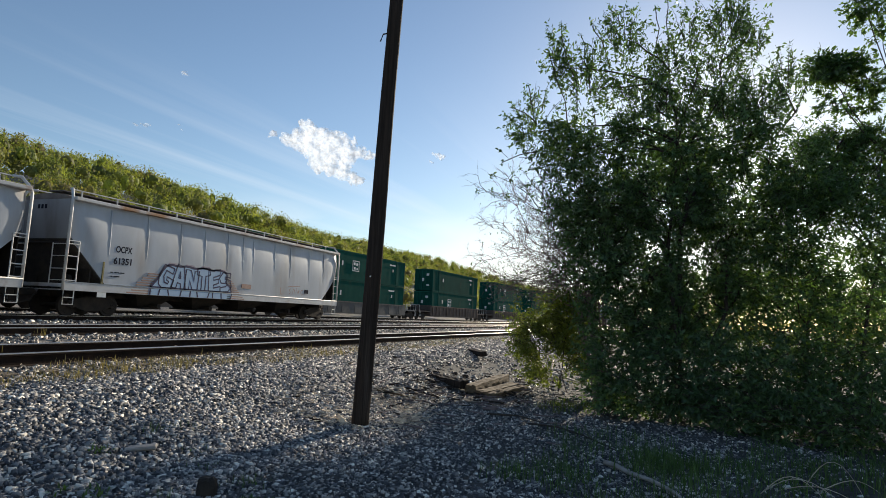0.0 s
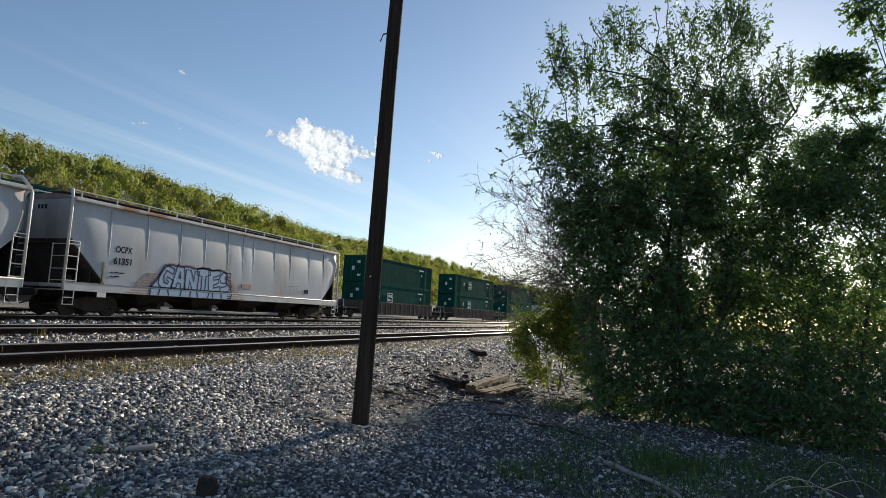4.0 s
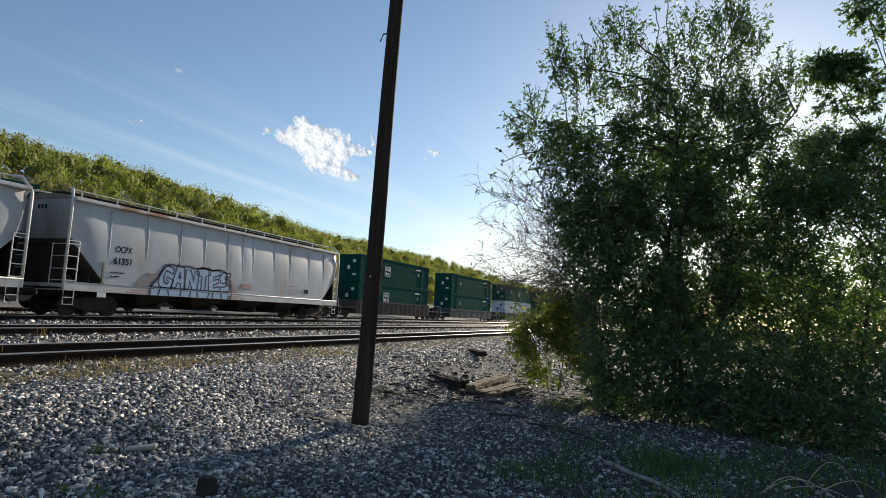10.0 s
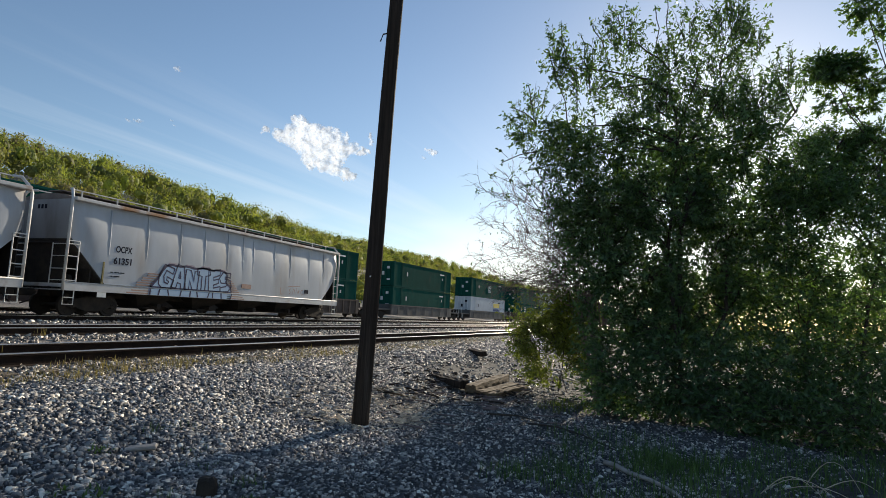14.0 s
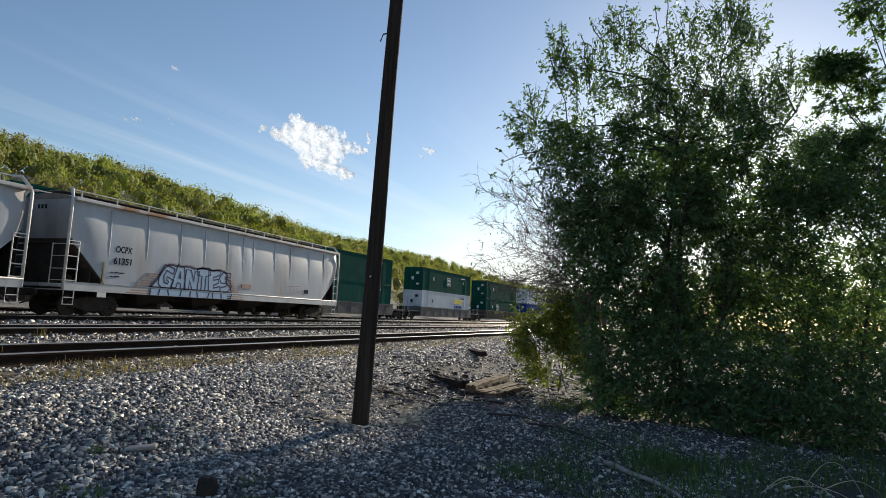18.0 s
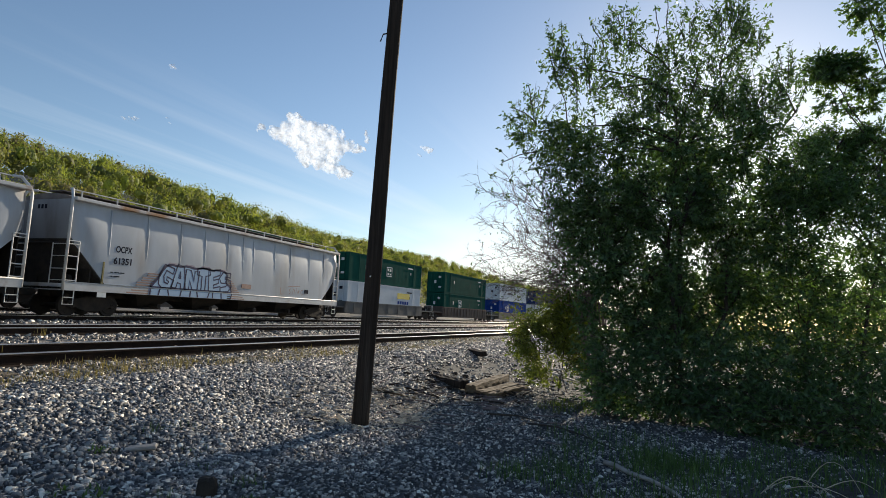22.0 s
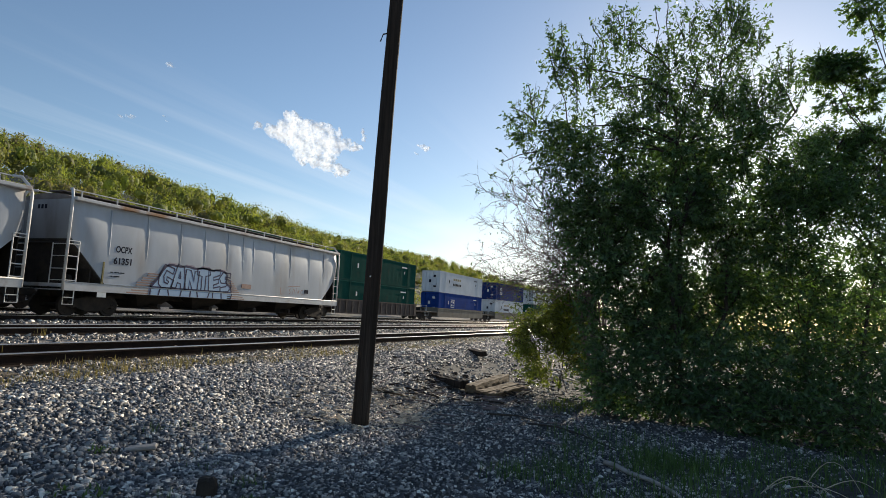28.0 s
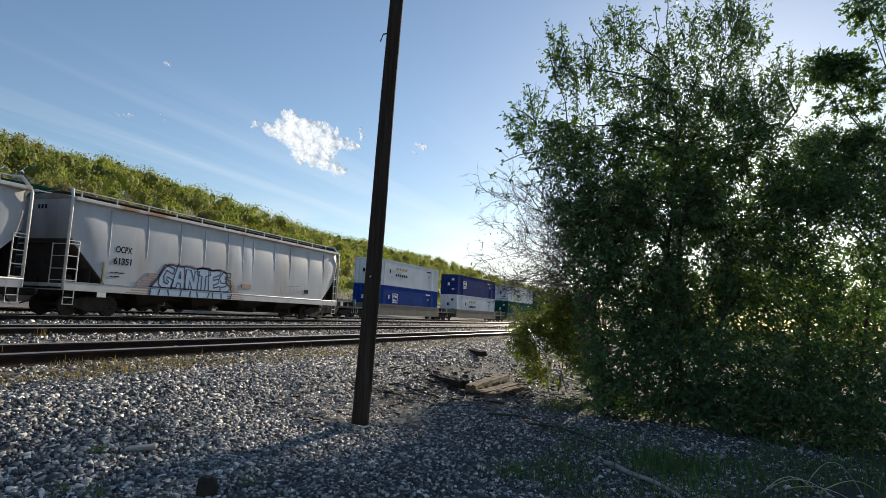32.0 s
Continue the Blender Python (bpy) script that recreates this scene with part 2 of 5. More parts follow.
# ---- geometry helpers ----
class Geo:
    """Vertices and faces of one mesh."""

    def __init__(self):
        self.v, self.f = [], []

    def add(self, vs, fs):
        o = len(self.v)
        self.v += [tuple(p) for p in vs]
        self.f += [tuple(i + o for i in q) for q in fs]
        return self

    def box(self, x0, x1, y0, y1, z0, z1):
        vs = [(x, y, z) for z in (z0, z1) for y in (y0, y1) for x in (x0, x1)]
        return self.add(vs, [(0, 2, 3, 1), (4, 5, 7, 6), (0, 1, 5, 4), (2, 6, 7, 3), (0, 4, 6, 2), (1, 3, 7, 5)])

    def bev(self, x0, x1, y0, y1, z0, z1, b):
        """A box with chamfered edges."""
        bm = bmesh.new()
        bmesh.ops.create_cube(bm, size=1.0)
        for v in bm.verts:
            v.co = Vector(((x0 + x1) / 2 + v.co.x * (x1 - x0), (y0 + y1) / 2 + v.co.y * (y1 - y0), (z0 + z1) / 2 + v.co.z * (z1 - z0)))
        bmesh.ops.bevel(bm, geom=list(bm.edges), offset=b, segments=1, affect="EDGES")
        bm.verts.index_update()
        self.add([v.co[:] for v in bm.verts], [[v.index for v in f.verts] for f in bm.faces])
        bm.free()
        return self

    def tube(self, pts, radii, sides=6, cap=True):
        pts = [Vector(p) for p in pts]
        if not hasattr(radii, "__len__"):
            radii = [radii] * len(pts)
        o = len(self.v)
        for i, p in enumerate(pts):
            d = (pts[min(i + 1, len(pts) - 1)] - pts[max(i - 1, 0)]).normalized()
            a = d.orthogonal().normalized() if abs(d.z) > 0.95 else d.cross(Vector((0, 0, 1))).normalized()
            c = d.cross(a)
            for k in range(sides):
                t = 2 * math.pi * k / sides
                self.v.append(tuple(p + (a * math.cos(t) + c * math.sin(t)) * radii[i]))
        for i in range(len(pts) - 1):
            for k in range(sides):
                self.f.append((o + i * sides + k, o + i * sides + (k + 1) % sides, o + (i + 1) * sides + (k + 1) % sides, o + (i + 1) * sides + k))
        if cap:
            self.f.append(tuple(o + k for k in reversed(range(sides))))
            self.f.append(tuple(o + (len(pts) - 1) * sides + k for k in range(sides)))
        return self

    def prism(self, outline, axis, a, b):
        """An outline of (u, v) pulled along an axis from a to b."""
        n = len(outline)
        put = {"x": lambda u, v, w: (w, u, v), "y": lambda u, v, w: (u, w, v), "z": lambda u, v, w: (u, v, w)}[axis]
        vs = [put(u, v, w) for w in (a, b) for u, v in outline]
        fs = [tuple(range(n)), tuple(reversed(range(n, 2 * n)))] + [(i, i + n, (i + 1) % n + n, (i + 1) % n) for i in range(n)]
        return self.add(vs, fs)


def mesh_of(name, geo, mat, smooth=False):
    me = bpy.data.meshes.new(name)
    me.from_pydata(geo.v, [], geo.f)
    bm = bmesh.new()
    bm.from_mesh(me)
    bmesh.ops.recalc_face_normals(bm, faces=bm.faces)
    bm.to_mesh(me)
    bm.free()
    me.materials.append(mat)
    if smooth:
        me.shade_smooth()
    return me


def part(name, geo, mat, parent=None, label="", smooth=False):
    ob = new(name, mesh_of(name, geo, mat, smooth))
    ob.parent = parent
    if label:
        ob["label"] = label
    return ob


def bulk(name, verts, faces, mat, parent=None, smooth=False):
    """A mesh from arrays: verts n x 3, faces m x 3 or m x 4."""
    verts, faces = np.asarray(verts, np.float32), np.asarray(faces, np.int32)
    me = bpy.data.meshes.new(name)
    k = faces.shape[1]
    me.vertices.add(len(verts)); me.vertices.foreach_set("co", verts.ravel())
    me.loops.add(faces.size); me.loops.foreach_set("vertex_index", faces.ravel())
    me.polygons.add(len(faces)); me.polygons.foreach_set("loop_start", np.arange(0, faces.size, k, dtype=np.int32))
    if smooth:
        me.polygons.foreach_set("use_smooth", np.ones(len(faces), bool))
    me.update(calc_edges=True)
    me.validate()
    me.materials.append(mat)
    ob = new(name, me)
    ob.parent = parent
    return ob


def empty(name, m, label, category, group="", kind=""):
    ob = new(name)
    ob.matrix_world = m
    return tagged(ob, label, category, group, kind)


RNG = np.random.default_rng(7)


def units(n):
    d = RNG.normal(size=(n, 3))
    return d / np.linalg.norm(d, axis=1)[:, None]


def leaf_arrays(points, size, droop=0.35, long=2.1, along=None):
    """Folded four-cornered leaves at the points, in random directions."""
    n = len(points)
    d = units(n)
    if along is not None:      # leaves of a spray lean along its twig
        d = d * 0.75 + along
    d[:, 2] -= droop; d /= np.linalg.norm(d, axis=1)[:, None]
    s = np.cross(d, units(n)); s /= np.linalg.norm(s, axis=1)[:, None] + 1e-9
    sz = size * RNG.uniform(0.6, 1.35, n)[:, None]
    v = np.empty((n, 4, 3))
    nrm = np.cross(d, s)
    v[:, 0] = points
    v[:, 1] = points + d * sz * 0.45 + s * sz / long * 0.55 + nrm * sz * 0.08
    v[:, 2] = points + d * sz
    v[:, 3] = points + d * sz * 0.45 - s * sz / long * 0.55 + nrm * sz * 0.08
    f = np.arange(4 * n).reshape(n, 4)
    return v.reshape(-1, 3), f


# ---- ground ----
def step(a, b, x):
    t = np.clip((x - a) / (b - a), 0, 1)
    return t * t * (3 - 2 * t)


def waves(x, y, s):
    return (np.sin(x * 1.7 * s + 0.6 * np.sin(y * 1.1 * s)) + np.sin(y * 2.3 * s + 1.3 + 0.7 * np.sin(x * 1.9 * s)) + np.sin((x + y) * 3.1 * s + 2.0)) / 3


def ground_z(x, y):
    """Height of the ground: low foreground, ballast shoulder, track beds, wooded hill beyond."""
    x, y = np.asarray(x, float), np.asarray(y, float)
    z = -0.85 + 0.0 * x
    foot = -4.3 - 0.5 * step(12, 30, y)
    z = z + 0.56 * step(foot, foot - 3.0, x) + 0.095 * step(-7.4, -8.1, x)
    z = z - 0.12 * step(-10.6, -11.3, x) + 0.12 * step(-12.6, -13.3, x)
    z = z - 0.25 * step(-16.6, -17.6, x) + 0.24 * step(-20.4, -21.3, x)
    z = z - 0.4 * step(-34.5, -37, x)
    z = z + 0.045 * waves(x, y, 0.55) * step(-8, -5, x) * step(60, 20, np.abs(y)) + 0.02 * waves(x, y, 2.1) * step(-7.4, -6, x)
    ridge = 38.6 - 0.5 * step(190, 340, y) + 2.5 * np.sin(y / 61.0) + 1.5 * np.sin(y / 23.0 + 1)
    z = z + ridge * step(-48, -215, x) ** 0.85
    return z


def build_ground():
    xs = np.concatenate([[-3500, -1500, -800, -500], np.arange(-400, -60, 12), np.arange(-60, -17, 1.0), np.arange(-17, -8, 0.25), np.arange(-8, 4, 0.1), np.arange(4, 12, 1.0), [14, 20, 40, 100, 300, 900, 3000]])
    ys = np.concatenate([[-3000, -800, -300, -150, -80, -40, -20, -10, -5, -2, 0], np.arange(1, 18, 0.1), np.arange(18, 40, 0.5), np.arange(40, 120, 4), np.arange(120, 900, 20), [1000, 1300, 1800, 2500, 3400]])
    X, Y = np.meshgrid(xs, ys)
    Z = ground_z(X, Y)
    fine = step(-7.6, -7.0, X) * step(18, 16, Y)
    Z = Z + RNG.normal(0, 0.008, Z.shape) * fine
    nx, ny = len(xs), len(ys)
    i = np.arange(ny - 1)[:, None] * nx + np.arange(nx - 1)[None]
    f = np.stack([i, i + 1, i + nx + 1, i + nx], -1).reshape(-1, 4)
    g = bulk("ground", np.stack([X, Y, Z], -1).reshape(-1, 3), f, M["soil"], smooth=True)
    tagged(g, "dark cinder soil and gravel beside the railway tracks", "ground", kind="structure")


def stones(name, label, xr, yr, per_m2, size, seed, z_up=0.3, mat="stone", keep=None):
    """Broken stones lying on the ground, one mesh."""
    rng = np.random.default_rng(seed)
    n = int((xr[1] - xr[0]) * (yr[1] - yr[0]) * per_m2)
    x, y = rng.uniform(*xr, n), rng.uniform(*yr, n)
    if keep is not None:
        ok = rng.uniform(size=n) < keep(x, y)
        x, y = x[ok], y[ok]
        n = len(x)
    sides = 3
    turns = np.arange(sides) * 2 * np.pi / sides
    ring = np.stack([np.cos(turns), np.sin(turns), -1.0 + 0 * turns], -1) * np.array([1.25, 1.25, 1.0])
    lump = np.concatenate([ring, ring * np.array([0.85, 0.85, -1.0])])
    shapes = lump[None] * rng.uniform(0.45, 1.0, (40, 2 * sides, 3))
    sz = size * np.clip(np.exp(rng.normal(0, 0.42, n)), 0.4, 1.9) * 0.5
    p = shapes[rng.integers(0, 40, n)] * np.stack([sz * rng.uniform(0.8, 1.9, n), sz, sz * rng.uniform(0.4, 0.85, n)], -1)[:, None]
    a, b = rng.uniform(0, 6.28, n), rng.normal(0, 0.6, n)
    c, s = np.cos(b)[:, None], np.sin(b)[:, None]
    p = np.stack([p[..., 0], c * p[..., 1] - s * p[..., 2], s * p[..., 1] + c * p[..., 2]], -1)
    c, s = np.cos(a)[:, None], np.sin(a)[:, None]
    p = np.stack([c * p[..., 0] - s * p[..., 1], s * p[..., 0] + c * p[..., 1], p[..., 2]], -1)
    p += np.stack([x, y, ground_z(x, y) + sz * z_up], -1)[:, None]
    k = np.arange(sides)
    walls = np.concatenate([np.stack([k, (k + 1) % sides, (k + 1) % sides + sides], -1), np.stack([k, (k + 1) % sides + sides, k + sides], -1)])
    caps = np.array([(sides, sides + i, sides + i + 1) for i in range(1, sides - 1)])
    f = (np.arange(n)[:, None, None] * 2 * sides + np.concatenate([walls, caps])[None]).reshape(-1, 3)
    ob = bulk(name, p.reshape(-1, 3), f, M[mat])
    return tagged(ob, label, "gravel", kind="stuff")


def build_ballast():
    seen = lambda x, y: (x > -1.75 * y - 0.4).astype(float)
    sparse = lambda x, y: np.clip(0.65 + 0.35 * step(-2.0, -4.2, x) * step(9.5, 8.3, y) + 0.3 * waves(x, y, 0.9) - 0.08 * step(8.5, 9.5, y) - 0.4 * step(0.0, 1.0, x) - 0.4 * step(10.2, 11.2, y), 0.05, 1) * (x < 0.42 * y + 0.5)
    bank = lambda x, y: seen(x, y) * (1 - 0.9 * step(-6.3, -5.0, x + 0.5 * waves(x, y, 0.8)) * step(8.3, 9.6, y))
    stones("ballast", "grey crushed-stone ballast on the track shoulder", (-8.1, -3.9), (2.4, 14), 1750, 0.038, 1, keep=bank)
    stones("ballast", "pale dusty stones heaped along the tie ends", (-8.12, -7.25), (2.6, 34), 420, 0.036, 9, z_up=0.8, mat="stone_dust")
    stones("gravel", "grey gravel scattered over dark soil", (-3.9, 4.0), (4.0, 14), 1450, 0.029, 2, keep=sparse)
    stones("ballast", "grey crushed-stone ballast on the track shoulder", (-8.1, -2.0), (14, 30), 470, 0.056, 3, keep=lambda x, y: 1 - 0.9 * step(-6.8, -5.4, x + 0.5 * waves(x, y, 0.6)))
    stones("ballast", "grey crushed-stone ballast on the track shoulder", (-8.1, -4.0), (30, 80), 80, 0.10, 4)
    stones("gravel", "grey gravel scattered over dark soil", (-8.1, 7.0), (-1, 4.0), 110, 0.05, 7, keep=lambda x, y: 1 - 0.9 * seen(x, y) * (y > 2.4) * (x < -3.9))
    stones("ballast", "grey ballast between the rails", (-13.6, -8.1), (4, 40), 160, 0.058, 5, z_up=0.3, mat="stone_dust", keep=seen)
    stones("ballast", "grey ballast in the yard", (-26.0, -13.6), (8, 52), 42, 0.09, 6, z_up=0.3, keep=seen)
    stones("ballast", "grey ballast in the yard", (-34.0, -26.0), (14, 66), 28, 0.11, 8, z_up=0.3, keep=seen)


# ---- tracks ----
RAIL = [(-0.07, -0.186), (0.07, -0.186), (0.07, -0.172), (0.012, -0.155), (0.012, -0.045), (0.036, -0.035), (0.036, -0.006), (0.028, 0.0),
        (-0.028, 0.0), (-0.036, -0.006), (-0.036, -0.035), (-0.012, -0.045), (-0.012, -0.155), (-0.07, -0.172)]


def build_tracks():
    tie = mesh_of("tie", Geo().bev(-1.3, 1.3, -0.11, 0.11, -0.36, -0.188, 0.012), M["tie"])
    plate = mesh_of("tie_plate", Geo().bev(-0.18, 0.18, -0.09, 0.09, -0.188, -0.17, 0.004), M["rail_side"])
    for k, (x, y0, y1, tie_to) in enumerate(((-9.05, -60, 500, 60), (-14.99, -60, 500, 60), (-22.86, -60, 165, 0), (None, -140, 260, 0))):
        tr = empty("railway_track_%d" % (k + 1), LINE if x is None else pose(x, 0, 0), "straight railway track with rusty rails and bright worn heads", "railway track", kind="structure")
        for s in (-0.753, 0.753):
            r = part("rail", Geo().prism([(u + s, v) for u, v in RAIL], "y", y0, y1), M["rail_side"], tr)
            part("rail_head", Geo().prism([(s - 0.0385, -0.012), (s - 0.0385, -0.004), (s - 0.03, 0.003), (s + 0.03, 0.003), (s + 0.0385, -0.004), (s + 0.0385, -0.012)], "y", y0, y1), M["rail_head"], r, "polished steel running surface")
        yy = 2.0
        while yy < tie_to:
            o = new("tie", tie)
            o.parent = tr
            o.matrix_basis = pose(random.uniform(-0.05, 0.05), yy, -0.004 + random.uniform(-0.015, 0.0), 0, 0, random.uniform(-1, 1))
            yy += 0.52


# ---- covered hopper car ----
HL = 9.70


def hopper_body(car):
    ribs = [-9.58, -7.92, -6.07, -4.2, -2.66, -1.06, 0.1, 0.94, 2.8, 4.3, 6.26, 7.9, 9.58]
    prof = [(1.545, 1.30), (1.56, 1.75), (1.575, 2.2), (1.59, 2.7), (1.585, 3.2), (1.555, 3.6), (1.515, 3.9), (1.485, 4.2), (1.47, 4.45)]
    ys = []
    for a, b in zip(ribs, ribs[1:]):
        ys += [a + (b - a) * t for t in (0.0, 0.03, 0.1, 0.25, 0.5, 0.75, 0.9, 0.97)]
    ys.append(ribs[-1])

    def low(y):
        e = 9.58 - abs(y)
        return 1.30 if e > 1.65 else 2.95 - (2.95 - 1.30) * e / 1.65

    for side in (1, -1):
        g = Geo()
        rows = []
        for y in ys:
            k = max(i for i, r in enumerate(ribs) if r <= y + 1e-6)
            k = min(k, len(ribs) - 2)
            u = (y - ribs[k]) / (ribs[k + 1] - ribs[k])
            puff = min(1, 5 * u, 5 * (1 - u)) * 0.5 + 0.5 * math.sin(math.pi * u)
            row = []
            for x, z in prof:
                zz = low(y) + (z - 1.30) * (4.45 - low(y)) / 3.15
                fade = max(0.0, min(1.0, (zz - 2.2) / 0.6)) * max(0.0, min(1.0, (4.4 - zz) / 0.4))
                end = max(0.0, (abs(y) - 8.7) / 0.9)
                row.append((side * (x - 0.016 * fade * (1 - puff) - 0.10 * end ** 2), y, zz))
            rows.append(row)
        n = len(prof)
        vs = [p for r in rows for p in r]
        fs = [(i * n + j, i * n + j + 1, (i + 1) * n + j + 1, (i + 1) * n + j) for i in range(len(rows) - 1) for j in range(n - 1)]
        g.add(vs, fs)
        sh = part("side_sheet", g, M["car_paint"], car, smooth=True)
        for y in ribs[1:-1]:
            if abs(y) < 8:
                part("rib", Geo().tube([(side * 1.545, y, 2.1), (side * 1.557, y, 2.5), (side * 1.558, y, 3.0), (side * 1.543, y, 3.5), (side * 1.508, y, 3.9), (side * 1.46, y, 4.35)], [0.008, 0.026, 0.032, 0.032, 0.032, 0.03], 8), M["car_paint"], sh, smooth=True)
        part("eave_trim", Geo().bev(side * 1.56 - 0.135, side * 1.56 + 0.135, -9.62, 9.62, 4.43, 4.56, 0.015), M["eave"], car, "rust-streaked eave angle")
        part("side_sill", Geo().bev(side * 1.57 - 0.055, side * 1.57 + 0.055, -9.72, 9.72, 0.98, 1.30, 0.012), M["car_sill"], car, "white painted side sill")
        # white bead added as the bright sunlit line along the sill top
        part("sill_highlight", Geo().tube([(side * 1.622, -9.7, 1.297), (side * 1.622, 9.7, 1.297)], 0.022, 8), M["white_tube"], car, "white bead standing in for the sunlit top edge of the sill", smooth=True)
    roof = Geo()
    rp = [(-1.45, 4.54), (-1.0, 4.66), (-0.45, 4.73), (0.45, 4.73), (1.0, 4.66), (1.45, 4.54), (1.45, 4.50), (-1.45, 4.50)]
    roof.prism(rp, "y", -9.6, 9.6)
    part("roof", roof, M["roof"], car, "dark weathered car roof")
    for s in (1, -1):
        # end faces away from the sun; its shade is in the paint colour
        part("end_sheet", Geo().prism([(-1.36, 4.50), (-1.48, 4.0), (-1.49, 2.95), (1.49, 2.95), (1.48, 4.0), (1.36, 4.50)], "y", s * 9.57 - 0.015, s * 9.57 + 0.015), M["end_paint"], car, "grimy grey end sheet with its shade put into the colour")
        sl = Geo().add([(-1.48, s * 9.56, 2.95), (1.48, s * 9.56, 2.95), (1.48, s * 7.93, 1.28), (-1.48, s * 7.93, 1.28),
                        (-1.48, s * 9.52, 2.98), (1.48, s * 9.52, 2.98), (1.48, s * 7.89, 1.31), (-1.48, s * 7.89, 1.31)],
                       [(0, 1, 2, 3), (4, 7, 6, 5), (0, 4, 5, 1), (1, 5, 6, 2), (2, 6, 7, 3), (3, 7, 4, 0)])
        part("slope_sheet", sl, M["slope"], car, "end slope sheet coloured dark for its shade")
        part("shear_plate", Geo().prism([(s * 9.6, 1.05), (s * 9.6, 1.5), (s * 9.5, 2.85), (s * 7.95, 1.3), (s * 7.95, 1.05)], "x", -0.04, 0.04), M["under"], car)
        # added black panel closing the open car end, in place of the shade inside
        part("end_shade_panel", Geo().box(-1.42, 1.3, min(s * 9.56, s * 9.60), max(s * 9.56, s * 9.60), 1.10, 2.9), M["under"], car)
        part("bolster_plate", Geo().box(-1.42, 1.42, min(s * 8.5, s * 8.56), max(s * 8.5, s * 8.56), 1.05, 1.86), M["under"], car)
        part("bay_wall", Geo().box(-1.45, 1.45, min(s * 7.85, s * 7.91), max(s * 7.85, s * 7.91), 0.8, 1.4), M["under"], car)


def hopper_details(car):
    # running board, roof hatches and the rail along them
    part("running_board", Geo().box(-0.42, 0.42, -9.3, 9.3, 4.88, 4.92), M["roof"], car)
    for s in (-1, 1):
        part("board_edge", Geo().box(s * 0.95 - 0.03, s * 0.95 + 0.03, -9.35, 9.35, 4.90, 4.94), M["white_tube"], car, "pale running board edge")
        y = -8.9
        while y < 9.0:
            part("stanchion", Geo().box(s * 0.95 - 0.025, s * 0.95 + 0.025, y - 0.025, y + 0.025, 4.62, 4.91), M["white_tube"], car)
            y += 1.62
    # end frames, corner posts, ladders
    for e in (-1, 1):
        Y = e * HL
        part("end_platform", Geo().box(-1.5, 1.5, min(Y, Y - e * 0.75), max(Y, Y - e * 0.75), 1.02, 1.10), M["under"], car)
        part("end_beam", Geo().box(-1.5, 1.5, min(Y, Y - e * 0.1), max(Y, Y - e * 0.1), 0.98, 1.24), M["car_sill"], car)
        part("centre_sill_post", Geo().box(-0.25, 0.25, min(Y - e * 1.5, Y - e * 1.3), max(Y - e * 1.5, Y - e * 1.3), 1.1, 2.4), M["slope"], car)
        part("crosswise_bar", Geo().tube([(-1.5, Y - e * 0.05, 2.78), (1.5, Y - e * 0.05, 2.78)], 0.03, 5), M["under"], car)
        for s in (-1, 1):
            part("corner_post", Geo().tube([(s * 1.58, Y, 1.0), (s * 1.57, Y, 4.35), (s * 1.53, Y - e * 0.03, 4.5), (s * 1.22, Y - e * 0.2, 4.90), (s * 0.95, Y - e * 0.35, 4.92)], 0.055, 8), M["white_tube"], car, "white bent corner post", smooth=True)
            part("hand_bar", Geo().tube([(s * 1.57, Y, 4.42), (s * 1.36, Y - e * 0.15, 4.46)], 0.03, 6), M["white_tube"], car)
            lad = part("side_ladder", Geo().tube([(s * 1.59, Y - e * 0.47, 1.3), (s * 1.58, Y - e * 0.47, 2.86)], 0.026, 6), M["white_tube"], car, "white grab-iron ladder")
            for z in (1.36, 1.80, 2.28, 2.74, 2.86):
                part("rung", Geo().tube([(s * 1.59, Y, z), (s * 1.59, Y - e * 0.47, z)], 0.022, 6), M["white_tube"], lad)
            el = part("end_ladder", Geo().tube([(s * 0.75, Y - e * 0.02, 1.2), (s * 0.75, Y - e * 0.02, 2.78)], 0.024, 6), M["white_tube"], car)
            for z in (1.36, 1.80, 2.28, 2.74):
                part("rung", Geo().tube([(s * 0.75, Y - e * 0.02, z), (s * 1.56, Y - e * 0.02, z)], 0.018, 6), M["white_tube"], el)
            st = part("stirrup_step", Geo().tube([(s * 1.55, Y - e * 0.06, 0.98), (s * 1.55, Y - e * 0.06, 0.46), (s * 1.55, Y - e * 0.48, 0.46), (s * 1.55, Y - e * 0.48, 0.98)], 0.024, 6), M["white_tube"], car)
            part("rung", Geo().tube([(s * 1.55, Y - e * 0.06, 0.72), (s * 1.55, Y - e * 0.48, 0.72)], 0.02, 6), M["white_tube"], st)
        part("coupler", Geo().bev(-0.16, 0.16, min(Y, Y + e * 0.75), max(Y, Y + e * 0.75), 0.72, 1.0, 0.05), M["under"], car, "rusty coupler")
        part("air_hose", Geo().tube([(0.3, Y + e * 0.1, 0.9), (0.35, Y + e * 0.35, 0.55), (0.2, Y + e * 0.6, 0.42)], 0.03, 6), M["under"], car)
    part("brake_cylinder", Geo().tube([(0.3, -8.7, 1.45), (0.3, -8.0, 1.45)], 0.2, 10), M["slope"], car)
    part("brace_post", Geo().box(1.54, 1.60, -8.13, -8.07, 1.3, 2.2), M["strap"], car, "dull yellow strap")
    # underside
    part("centre_sill", Geo().box(-0.35, 0.35, -9.3, 9.3, 0.75, 1.1), M["under"], car)
